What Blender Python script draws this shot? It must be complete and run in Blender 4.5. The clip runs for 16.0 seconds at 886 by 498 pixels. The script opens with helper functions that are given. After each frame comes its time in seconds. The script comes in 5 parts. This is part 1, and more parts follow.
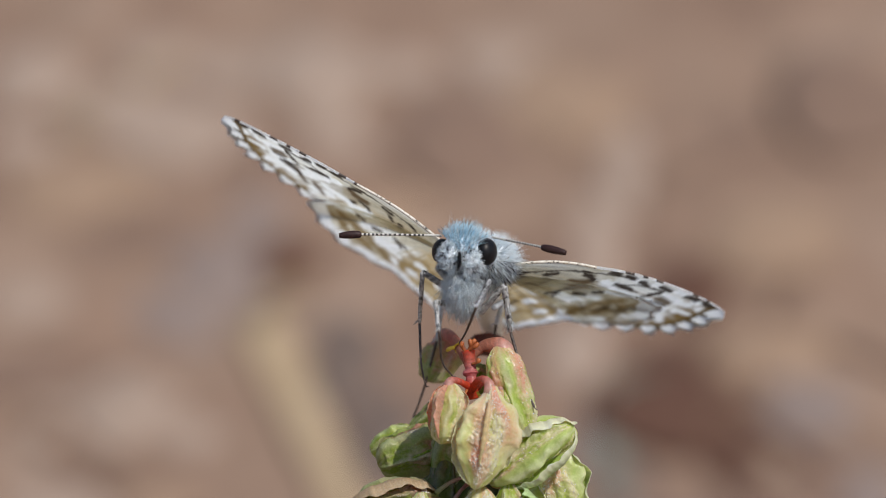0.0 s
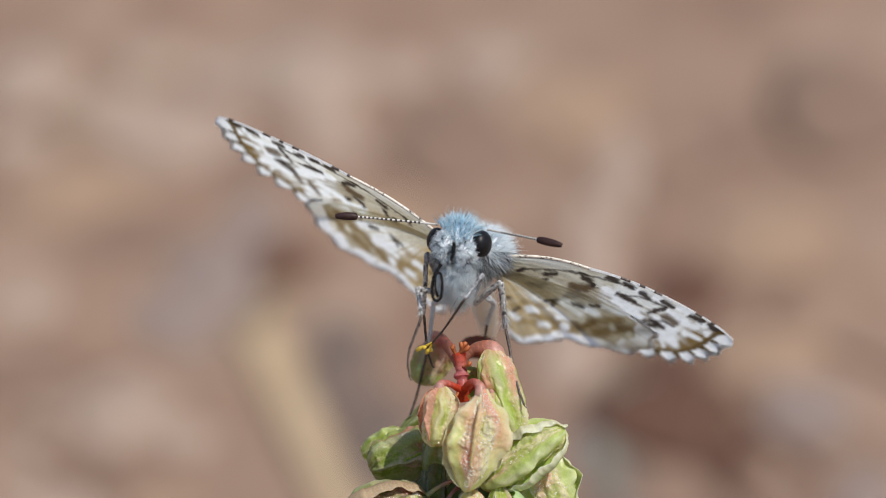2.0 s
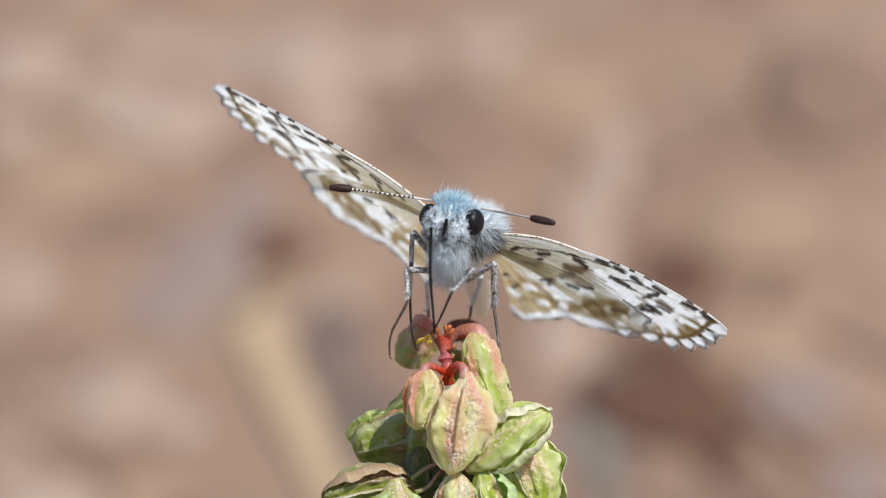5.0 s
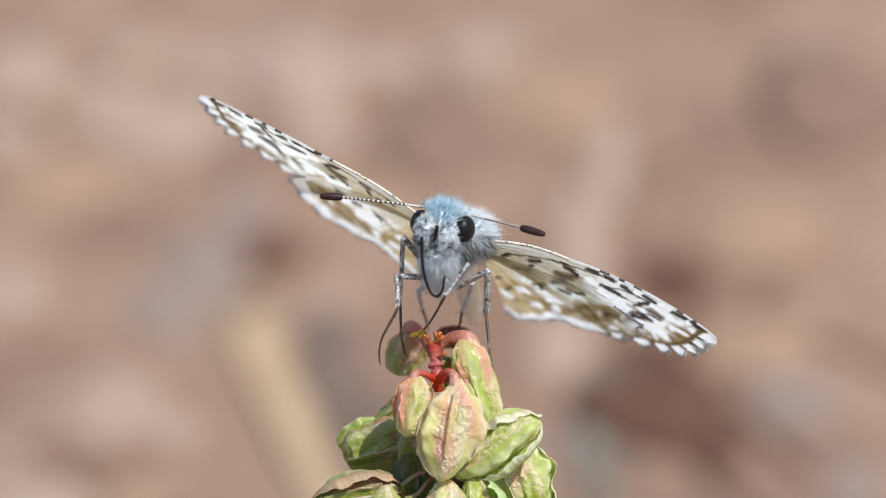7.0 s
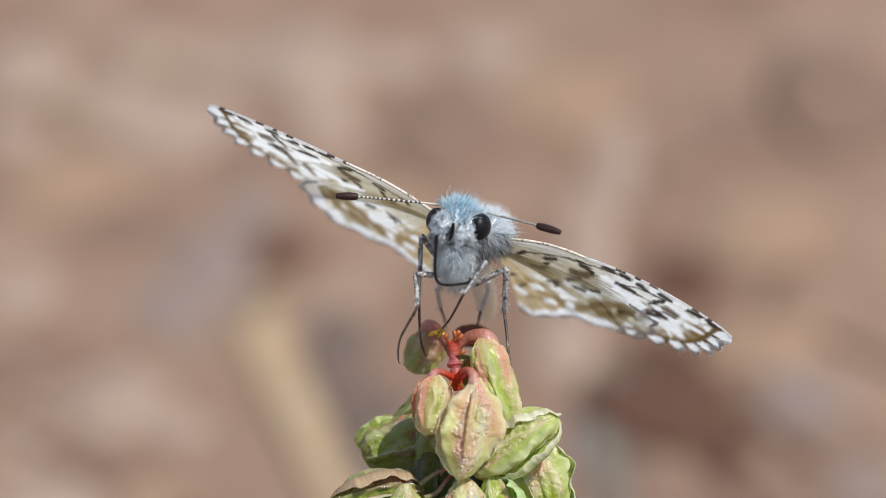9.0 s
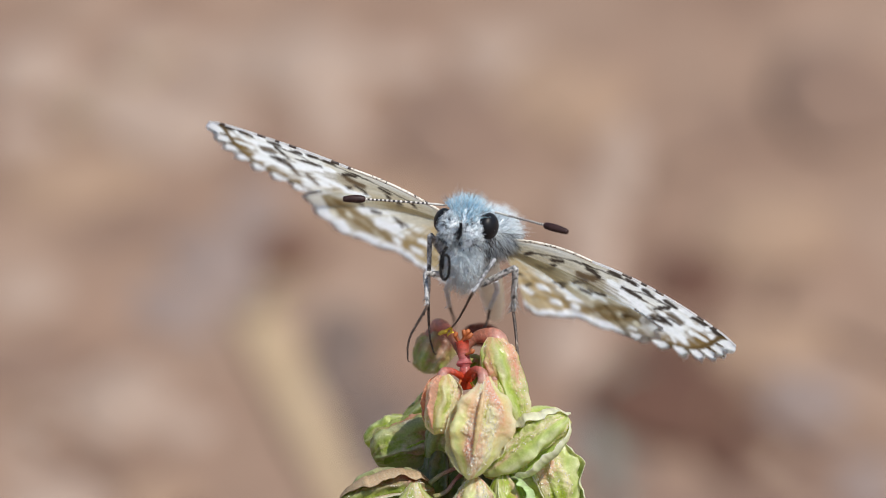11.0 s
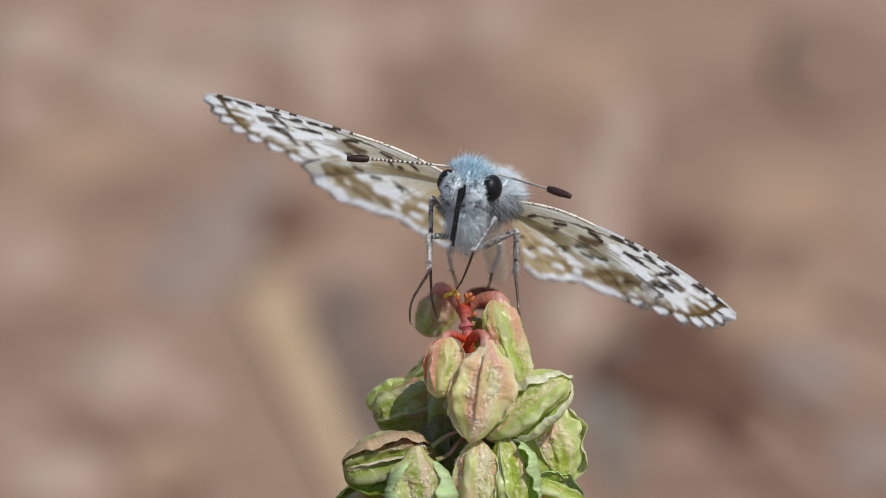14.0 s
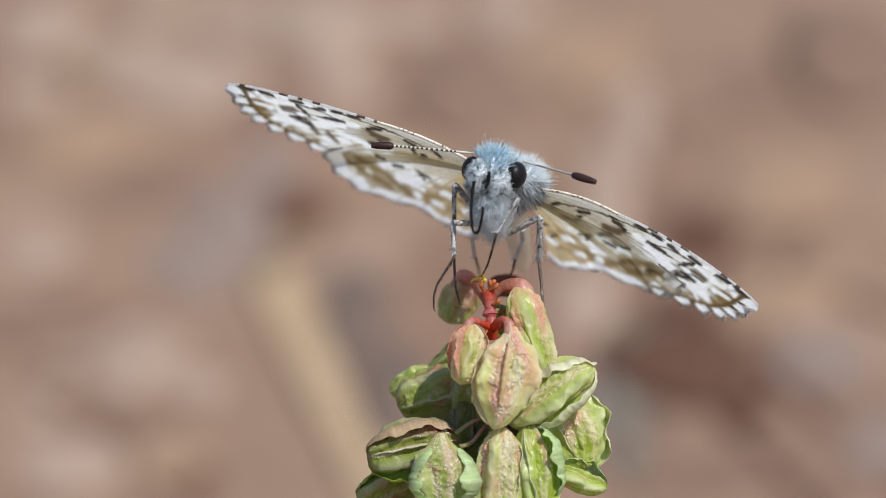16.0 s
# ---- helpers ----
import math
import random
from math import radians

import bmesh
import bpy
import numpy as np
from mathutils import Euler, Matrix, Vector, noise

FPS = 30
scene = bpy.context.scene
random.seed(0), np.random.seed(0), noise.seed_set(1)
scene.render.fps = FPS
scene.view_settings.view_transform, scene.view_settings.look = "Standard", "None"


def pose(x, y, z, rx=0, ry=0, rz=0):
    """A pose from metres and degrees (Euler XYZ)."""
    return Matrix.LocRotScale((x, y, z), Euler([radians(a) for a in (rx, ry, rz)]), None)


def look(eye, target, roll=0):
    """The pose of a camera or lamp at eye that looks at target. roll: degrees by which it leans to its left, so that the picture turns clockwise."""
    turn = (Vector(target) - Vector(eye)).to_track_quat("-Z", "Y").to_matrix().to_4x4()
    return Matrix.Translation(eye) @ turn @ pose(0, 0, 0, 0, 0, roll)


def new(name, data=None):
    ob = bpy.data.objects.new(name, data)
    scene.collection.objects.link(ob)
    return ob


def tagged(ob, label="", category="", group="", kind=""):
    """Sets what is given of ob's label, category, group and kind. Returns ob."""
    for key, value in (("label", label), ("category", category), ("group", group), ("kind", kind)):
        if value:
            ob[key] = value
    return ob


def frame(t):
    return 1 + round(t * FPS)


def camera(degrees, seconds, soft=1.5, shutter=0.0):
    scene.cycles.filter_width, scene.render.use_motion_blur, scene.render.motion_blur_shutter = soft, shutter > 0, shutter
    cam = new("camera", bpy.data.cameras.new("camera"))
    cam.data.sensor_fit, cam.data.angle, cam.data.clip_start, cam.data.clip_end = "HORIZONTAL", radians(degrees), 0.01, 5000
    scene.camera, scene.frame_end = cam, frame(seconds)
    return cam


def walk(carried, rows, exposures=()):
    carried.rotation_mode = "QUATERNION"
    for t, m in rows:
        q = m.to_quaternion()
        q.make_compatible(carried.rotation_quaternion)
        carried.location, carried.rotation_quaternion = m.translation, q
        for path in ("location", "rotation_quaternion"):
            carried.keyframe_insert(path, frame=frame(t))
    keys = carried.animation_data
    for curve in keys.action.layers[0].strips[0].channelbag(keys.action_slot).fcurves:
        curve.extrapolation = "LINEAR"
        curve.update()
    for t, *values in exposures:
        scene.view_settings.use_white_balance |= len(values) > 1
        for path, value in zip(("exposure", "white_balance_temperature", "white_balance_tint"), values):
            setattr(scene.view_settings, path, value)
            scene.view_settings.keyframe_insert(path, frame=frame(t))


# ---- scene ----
# The view at the end: the camera looks down at 15 degrees on a seed head 0.16 m above the ground.
EYE, AIM = Vector((0, -0.222, 0.22)), Vector((0, 0, 0.16))
REACH = (AIM - EYE).length
AHEAD = (AIM - EYE).normalized()
RIGHT = Vector((1, 0, 0))
UP = RIGHT.cross(AHEAD)
LENS = 12.0
FOCAL = 784 / math.tan(radians(LENS / 2))
U = REACH / FOCAL  # the working unit, 0.031 mm
VIEW = Matrix((RIGHT, AHEAD, UP)).transposed()  # columns: right, ahead, up

cam = camera(LENS, 16.0, soft=0.9)
cam.data.dof.use_dof = True
cam.data.dof.focus_distance = REACH + 0.0002
cam.data.dof.aperture_fstop = 25.0

# Sway of the hand-held camera: seconds, and how far the seed head drifts to the right and down, in working units.
SWAY = [(0, -35, 105), (0.5, -63, 99), (1, -45, 106), (1.5, -56, 107), (2, -51, 110), (2.5, -76, 94), (3, -70, 89), (3.5, -71, 82),
        (4.3, -74, 80), (5.2, -80, 80), (6, -86, 81), (6.5, -88, 77), (7, -96, 92), (7.5, -80, 84), (8, -62, 91), (8.5, -65, 89),
        (9.3, -60, 90), (10.2, -52, 90), (11, -46, 88), (11.5, -66, 79), (12, -41, 64), (12.5, -66, 63), (13, -44, 55), (13.5, -62, 40),
        (14, -42, 23), (14.5, -14, 17), (15, -22, 9), (15.5, 28, 9), (16, 0, 0)]
SLIDE_X, SLIDE_Y = 1.12, 0.34  # the share of the drift that comes from sliding, the rest from turning


def held(right, down):
    eye = EYE - RIGHT * (right * SLIDE_X * U) + UP * (down * SLIDE_Y * U)
    way = AHEAD - RIGHT * (right * (1 - SLIDE_X) / FOCAL) + UP * (down * (1 - SLIDE_Y) / FOCAL)
    return look(eye, eye + way)


walk(cam, [(t, held(a, b)) for t, a, b in SWAY],
     [(0, -0.27), (0.5, -0.05), (1, -0.12), (1.5, -0.05), (2, -0.08), (2.5, 0.01), (3.5, 0.07), (6, 0.15), (7, 0.185), (8, 0.11), (8.5, -0.02), (11, 0.05), (12, 0.07), (12.5, 0.13), (13, -0.12), (13.5, 0.0), (14, -0.2), (14.5, -0.12), (15, -0.05), (15.5, -0.04), (16, -0.07)])

# ---- light ----
SUN_TO = Vector((0.40, -0.46, 0.79)).normalized()
world = bpy.data.worlds.new("sky")
scene.world = world
world.use_nodes = True
sky = world.node_tree.nodes.new("ShaderNodeTexSky")
sky.sky_type, sky.sun_disc = "NISHITA", False
sky.sun_elevation = math.asin(SUN_TO.z)
sky.sun_rotation = math.atan2(SUN_TO.x, SUN_TO.y)
sky_out = world.node_tree.nodes["Background"]
sky_out.inputs["Strength"].default_value = 0.125
world.node_tree.links.new(sky.outputs[0], sky_out.inputs["Color"])
sun = new("sun", bpy.data.lights.new("sun", "SUN"))
sun.data.energy, sun.data.angle, sun.data.color = 4.05, radians(0.6), (1.0, 0.95, 0.88)
sun.matrix_world = look(SUN_TO, (0, 0, 0))
scene.view_settings.exposure = 0.0


# ---- materials ----
def ramp(nodes, stops):
    node = nodes.new("ShaderNodeValToRGB")
    cr = node.color_ramp
    while len(cr.elements) < len(stops):
        cr.elements.new(0.5)
    for e, (p, c) in zip(cr.elements, stops):
        e.position, e.color = p, (*c, 1)
    return node


def material(name, stops, scale, rough=0.6, fine=None, bump=0.0, bump_scale=None, metal=0.0, translucent=0.0, coat=0.0, detail=5.0, attribute="", spec=0.5, warp=0.6):
    """A surface whose colour runs through stops by noise at two scales; scale in features per metre."""
    mat = bpy.data.materials.new(name)
    mat.use_nodes = True
    nt = mat.node_tree
    nodes, links = nt.nodes, nt.links
    bsdf, out = nodes["Principled BSDF"], nodes["Material Output"]
    co = nodes.new("ShaderNodeTexCoord")
    n1 = nodes.new("ShaderNodeTexNoise")
    n1.inputs["Scale"].default_value, n1.inputs["Detail"].default_value, n1.inputs["Distortion"].default_value = scale, detail, warp
    links.new(co.outputs["Object"], n1.inputs["Vector"])
    cr = ramp(nodes, stops)
    links.new(n1.outputs["Fac"], cr.inputs["Fac"])
    colour = cr.outputs["Color"]
    if attribute:
        at = nodes.new("ShaderNodeAttribute")
        at.attribute_name = attribute
        mul = nodes.new("ShaderNodeMix")
        mul.data_type, mul.blend_type = "RGBA", "MULTIPLY"
        mul.inputs[0].default_value = 1.0
        links.new(at.outputs["Color"], mul.inputs[6])
        links.new(colour, mul.inputs[7])
        colour = mul.outputs[2]
    n2 = nodes.new("ShaderNodeTexNoise")
    n2.inputs["Scale"].default_value, n2.inputs["Detail"].default_value = fine or scale * 7, 4
    links.new(co.outputs["Object"], n2.inputs["Vector"])
    mix = nodes.new("ShaderNodeMix")
    mix.data_type, mix.blend_type = "RGBA", "OVERLAY"
    mix.inputs[0].default_value = 0.35
    links.new(colour, mix.inputs[6])
    links.new(n2.outputs["Fac"], mix.inputs[7])
    links.new(mix.outputs[2], bsdf.inputs["Base Color"])
    bsdf.inputs["Roughness"].default_value, bsdf.inputs["Metallic"].default_value = rough, metal
    bsdf.inputs["Coat Weight"].default_value = coat
    bsdf.inputs["Specular IOR Level"].default_value = spec
    if bump:
        nb = n2
        if bump_scale:
            nb = nodes.new("ShaderNodeTexNoise")
            nb.inputs["Scale"].default_value, nb.inputs["Detail"].default_value = bump_scale, 3
            links.new(co.outputs["Object"], nb.inputs["Vector"])
        bp = nodes.new("ShaderNodeBump")
        bp.inputs["Strength"].default_value, bp.inputs["Distance"].default_value = bump, 0.35 / (bump_scale or fine or scale * 7)
        links.new(nb.outputs["Fac"], bp.inputs["Height"])
        links.new(bp.outputs["Normal"], bsdf.inputs["Normal"])
    if translucent:
        tr = nodes.new("ShaderNodeBsdfTranslucent")
        links.new(mix.outputs[2], tr.inputs["Color"])
        ms = nodes.new("ShaderNodeMixShader")
        ms.inputs[0].default_value = translucent
        links.new(bsdf.outputs[0], ms.inputs[1])
        links.new(tr.outputs[0], ms.inputs[2])
        links.new(ms.outputs[0], out.inputs["Surface"])
    return mat


def plain(a, b):
    return [(0.3, a), (0.7, b)]


SOIL = material("soil", [(0.30, (0.196, 0.122, 0.085)), (0.44, (0.232, 0.149, 0.105)), (0.56, (0.253, 0.168, 0.119)), (0.70, (0.295, 0.210, 0.158))], 40, 0.95, fine=210, bump=0.5, detail=3.0, warp=0.8)
STONE_GREY = material("pale_stone", plain((0.310, 0.227, 0.176), (0.349, 0.263, 0.207)), 120, 0.9, bump=0.4)
STONE_LILAC = material("lilac_stone", plain((0.211, 0.158, 0.136), (0.243, 0.186, 0.161)), 120, 0.9, bump=0.4)
STONE_RED = material("red_stone", plain((0.086, 0.038, 0.024), (0.112, 0.056, 0.036)), 120, 0.95, bump=0.4)
STONE_BROWN = material("brown_earth", plain((0.187, 0.119, 0.086), (0.211, 0.137, 0.100)), 120, 0.95, bump=0.4)
STONE_TAN = material("tan_stone", plain((0.281, 0.186, 0.123), (0.310, 0.211, 0.146)), 120, 0.95, bump=0.4)
STONE_DARK = material("grey_earth", plain((0.120, 0.086, 0.070), (0.155, 0.114, 0.094)), 120, 0.95, bump=0.4)
STRAW = material("dry_straw", plain((0.36, 0.26, 0.155), (0.42, 0.315, 0.20)), 200, 0.8, bump=0.3)
DRY_LEAF = material("grey_green_leaf", plain((0.16, 0.17, 0.13), (0.25, 0.25, 0.21)), 200, 0.8)

WING = material("wing_scales", plain((0.9, 0.9, 0.9), (1.0, 1.0, 1.0)), 2500, 0.85, fine=16000, bump=0.5, translucent=0.9, attribute="pattern", spec=0.15)
FRINGE_WHITE = material("fringe_white", plain((0.92, 0.94, 0.96), (0.97, 0.98, 0.98)), 3000, 0.8, translucent=0.78, spec=0.2)
FRINGE_BROWN = material("fringe_brown", plain((0.20, 0.15, 0.10), (0.30, 0.24, 0.18)), 3000, 0.8, translucent=0.2, spec=0.2)
HAIR_BLUE = material("blue_hair", plain((0.42, 0.72, 0.89), (0.66, 0.86, 0.95)), 4000, 0.5, translucent=0.5, spec=0.25)
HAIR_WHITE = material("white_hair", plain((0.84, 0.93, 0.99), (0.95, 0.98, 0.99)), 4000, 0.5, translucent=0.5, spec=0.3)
HAIR_GREY = material("grey_hair", plain((0.26, 0.30, 0.36), (0.46, 0.50, 0.56)), 4000, 0.6, translucent=0.4, spec=0.12)
HAIR_BLACK = material("black_hair", plain((0.012, 0.012, 0.014), (0.03, 0.03, 0.034)), 4000, 0.6, spec=0.12)
SKIN = material("downy_cuticle", plain((0.86, 0.91, 0.96), (0.93, 0.95, 0.97)), 2500, 0.8, bump=0.4)
ABDOMEN = material("pale_abdomen", plain((0.78, 0.74, 0.66), (0.88, 0.86, 0.80)), 2500, 0.8, bump=0.4)
EYE_BLACK = material("eye_black", plain((0.004, 0.004, 0.005), (0.010, 0.010, 0.012)), 5000, 0.4, spec=0.22)
TONGUE = material("proboscis_black", plain((0.005, 0.005, 0.006), (0.014, 0.012, 0.012)), 5000, 0.4, spec=0.14)
CLUB = material("antenna_club", plain((0.022, 0.010, 0.010), (0.045, 0.022, 0.020)), 4000, 0.5, bump=0.4, spec=0.25)
BAND_DARK = material("antenna_dark", plain((0.02, 0.018, 0.018), (0.06, 0.05, 0.05)), 4000, 0.6)
BAND_PALE = material("antenna_pale", plain((0.48, 0.46, 0.42), (0.66, 0.64, 0.60)), 4000, 0.7)
LEG_PALE = material("leg_pale_scales", [(0.36, (0.06, 0.06, 0.06)), (0.45, (0.24, 0.235, 0.23)), (0.56, (0.42, 0.41, 0.40)), (0.70, (0.74, 0.74, 0.73))], 5200, 0.7, bump=0.4)
# Hind legs: a paler copy of the leg scales with backlight in its colour.
LEG_BACKLIT = material("leg_backlit_scales", plain((0.58, 0.60, 0.64), (0.76, 0.77, 0.80)), 2600, 0.7, translucent=0.3)
COSTA = material("front_vein_scales", [(0.36, (0.05, 0.04, 0.035)), (0.42, (0.62, 0.57, 0.48)), (0.7, (0.80, 0.76, 0.68))], 5200, 0.7, bump=0.3)
LEG_GREY = material("leg_grey_scales", [(0.36, (0.05, 0.05, 0.05)), (0.46, (0.22, 0.22, 0.23)), (0.7, (0.46, 0.47, 0.50))], 3400, 0.7, bump=0.4)
LEG_DARK = material("leg_dark", [(0.35, (0.03, 0.022, 0.02)), (0.60, (0.11, 0.08, 0.065)), (0.72, (0.34, 0.29, 0.25))], 4500, 0.6, bump=0.4)


def pod_skin():
    """Papery skin, tinted point by point, with fine pale shining grains where the tint's alpha says so."""
    mat = material("pod_skin", plain((0.84, 0.85, 0.83), (1.0, 1.0, 1.0)), 1100, 0.5, fine=9500, bump=0.6, translucent=0.5, coat=0.5, attribute="tint")
    nodes, links = mat.node_tree.nodes, mat.node_tree.links
    bsdf = nodes["Principled BSDF"]
    bsdf.inputs["Coat Roughness"].default_value = 0.28
    bsdf.inputs["Specular IOR Level"].default_value = 0.35
    base = bsdf.inputs["Base Color"].links[0].from_socket
    at = next(n for n in nodes if n.bl_idname == "ShaderNodeAttribute")
    co = next(n for n in nodes if n.bl_idname == "ShaderNodeTexCoord")
    grains = nodes.new("ShaderNodeTexVoronoi")
    grains.inputs["Scale"].default_value = 8600
    links.new(co.outputs["Object"], grains.inputs["Vector"])
    cut = ramp(nodes, [(0.24, (1, 1, 1)), (0.46, (0, 0, 0))])
    links.new(grains.outputs["Distance"], cut.inputs["Fac"])
    share = nodes.new("ShaderNodeMath")
    share.operation = "MULTIPLY"
    links.new(cut.outputs["Color"], share.inputs[0])
    links.new(at.outputs["Alpha"], share.inputs[1])
    mix = nodes.new("ShaderNodeMix")
    mix.data_type = "RGBA"
    mix.inputs[7].default_value = (0.98, 0.95, 0.84, 1)
    links.new(share.outputs[0], mix.inputs[0])
    links.new(base, mix.inputs[6])
    links.new(mix.outputs[2], bsdf.inputs["Base Color"])
    through_skin = next(n for n in nodes if n.bl_idname == "ShaderNodeBsdfTranslucent")  # light that comes through is deeper in colour
    deepen = nodes.new("ShaderNodeGamma")
    deepen.inputs["Gamma"].default_value = 1.45
    links.new(base, deepen.inputs["Color"])
    links.new(deepen.outputs[0], through_skin.inputs["Color"])
    relief = nodes.new("ShaderNodeMapRange")  # the relief is strong on the grainy valves, faint on the smooth wings
    relief.inputs["To Min"].default_value, relief.inputs["To Max"].default_value = 0.4, 1.0
    links.new(at.outputs["Alpha"], relief.inputs["Value"])
    links.new(relief.outputs[0], next(n for n in nodes if n.bl_idname == "ShaderNodeBump").inputs["Strength"])
    gloss = nodes.new("ShaderNodeMapRange")
    gloss.inputs["To Min"].default_value, gloss.inputs["To Max"].default_value = 0.55, 0.22
    links.new(share.outputs[0], gloss.inputs["Value"])
    links.new(gloss.outputs[0], bsdf.inputs["Roughness"])
    return mat


POD = pod_skin()
GRAIN = material("glistening_grain", plain((0.86, 0.80, 0.66), (0.97, 0.96, 0.90)), 3000, 0.22, translucent=0.25, coat=0.5)
STALK_GREEN = material("stalk_green", plain((0.24, 0.27, 0.09), (0.40, 0.36, 0.18)), 900, 0.5, bump=0.5)
STAMEN = material("stamen_yellow", plain((0.80, 0.52, 0.03), (0.88, 0.68, 0.10)), 1500, 0.5, translucent=0.2)
STAMEN_RUST = material("stamen_rust", plain((0.26, 0.05, 0.014), (0.46, 0.14, 0.035)), 1500, 0.5)


# ---- building helpers ----
def shape(name, verts, faces, mats, parent=None, label="", index=None, smooth=True):
    """One mesh object from points and faces; index: a material slot for each face."""
    me = bpy.data.meshes.new(name)
    me.from_pydata([tuple(v) for v in verts], [], [tuple(f) for f in faces])
    for m in mats if isinstance(mats, (list, tuple)) else [mats]:
        me.materials.append(m)
    if index is not None:
        me.polygons.foreach_set("material_index", np.array(index, dtype=np.int32))
    if smooth:
        me.polygons.foreach_set("use_smooth", np.ones(len(me.polygons), dtype=bool))
    me.update()
    ob = new(name, me)
    if parent:
        ob.parent = parent
    return tagged(ob, label)


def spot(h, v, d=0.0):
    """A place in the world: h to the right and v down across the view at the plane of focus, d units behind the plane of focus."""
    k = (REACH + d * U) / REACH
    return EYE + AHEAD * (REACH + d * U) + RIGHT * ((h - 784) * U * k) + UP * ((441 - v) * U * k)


def tube(points, radii, sides=8, cap=True, flat=None):
    """Points and faces of a round rod through the given places; flat: a way along which it is pressed flat."""
    pts = [Vector(p) for p in points]
    verts, faces, side = [], [], None
    for i, p in enumerate(pts):
        way = (pts[min(i + 1, len(pts) - 1)] - pts[max(i - 1, 0)]).normalized()
        if side is None:
            side = way.orthogonal().normalized()
        side = (side - way * side.dot(way)).normalized()
        other = way.cross(side)
        for k in range(sides):
            a = 2 * math.pi * k / sides
            q = (side * math.cos(a) + other * math.sin(a)) * radii[i]
            verts.append(p + (q - flat * q.dot(flat) * 0.82 if flat else q))
    for i in range(len(pts) - 1):
        for k in range(sides):
            j = (k + 1) % sides
            faces.append((i * sides + k, i * sides + j, (i + 1) * sides + j, (i + 1) * sides + k))
    if cap:
        faces.append(tuple(range(sides - 1, -1, -1)))
        faces.append(tuple((len(pts) - 1) * sides + k for k in range(sides)))
    return verts, faces


def curve(points, steps):
    """A smooth line through the given places."""
    pts = [Vector(p) for p in points]
    ext = [pts[0] * 2 - pts[1], *pts, pts[-1] * 2 - pts[-2]]
    line = []
    for i in range(1, len(ext) - 2):
        a, b, c, d = ext[i - 1:i + 3]
        for s in range(steps):
            x = s / steps
            line.append(0.5 * (2 * b + (c - a) * x + (2 * a - 5 * b + 4 * c - d) * x * x + (3 * b - a - 3 * c + d) * x ** 3))
    return line + [pts[-1]]


def joined(pieces):
    """Several (points, faces) laid together into one."""
    verts, faces = [], []
    for v, f in pieces:
        n = len(verts)
        verts += list(v)
        faces += [tuple(i + n for i in face) for face in f]
    return verts, faces


def ball(centre, radii, rings=14, segments=20, wobble=0.0, seed=0.0, freq=1.0):
    """An uneven ellipsoid."""
    c, verts, faces = Vector(centre), [], []
    for i in range(rings + 1):
        th = math.pi * i / rings
        for k in range(segments):
            ph = 2 * math.pi * k / segments
            n = Vector((math.sin(th) * math.cos(ph), math.sin(th) * math.sin(ph), math.cos(th)))
            w = 1 + wobble * noise.noise(n * freq + Vector((seed, seed * 2.3, -seed)))
            verts.append(c + Vector((n.x * radii[0], n.y * radii[1], n.z * radii[2])) * w)
    for i in range(rings):
        for k in range(segments):
            j = (k + 1) % segments
            faces.append((i * segments + k, (i + 1) * segments + k, (i + 1) * segments + j, i * segments + j))
    return verts, faces


def fur(name, roots, mats, parent, length, width, seed, label="", clump=0.0):
    """Many fine tapered hairs. roots: place, way, slot and length factor of each; clump: how far neighbours lean together in tufts."""
    rnd = random.Random(seed)
    verts, faces, index = [], [], []
    for p, way, slot, k in roots:
        way = (way + Vector((rnd.gauss(0, 0.16), rnd.gauss(0, 0.16), rnd.gauss(0, 0.16))) + noise.noise_vector(p / (6.5 * U)) * clump).normalized()
        side = way.orthogonal().normalized()
        other = way.cross(side)
        a = rnd.random() * 6.28
        side, other = side * math.cos(a) + other * math.sin(a), other * math.cos(a) - side * math.sin(a)
        l, bend = length * k * rnd.uniform(0.65, 1.2), Vector((rnd.gauss(0, 0.16), rnd.gauss(0, 0.16), rnd.gauss(-0.10, 0.16)))
        n = len(verts)
        for s, w in ((0, 1), (0.5, 0.8)):
            q = p + way * l * s + bend * l * s * s
            for j in range(3):
                b = 2.094 * j
                verts.append(q + (side * math.cos(b) + other * math.sin(b)) * width * w)
        verts.append(p + way * l + bend * l)
        for j in range(3):
            m = (j + 1) % 3
            faces += [(n + j, n + m, n + 3 + m, n + 3 + j), (n + 3 + j, n + 3 + m, n + 6)]
            index += [slot, slot]
    return shape(name, verts, faces, mats, parent, label, index)


# ---- ground and distance: a bare bank rises behind the plant ----
def land(x, y):
    """The height of the ground."""
    bank = 0.42 * (1 - math.exp(-max(0.0, y - 0.04) / 0.5))
    far = max(0.0, math.hypot(x, y - 0.3) - 3)
    return bank + 0.004 * noise.noise((x * 17, y * 17, 0)) + 0.03 * noise.noise((x * 0.8, y * 0.8, 4)) * min(1, far) + 0.0006 * far * far - 0.002


def on_ground(h, v, lift=0.0):
    """Where the line of sight meets the ground."""
    way = (AHEAD * FOCAL + RIGHT * (h - 784) + UP * (441 - v)).normalized()
    d = 0.3
    while d < 8 and (EYE + way * d).z > land((EYE + way * d).x, (EYE + way * d).y) + lift:
        d += 0.0008
    return EYE + way * d


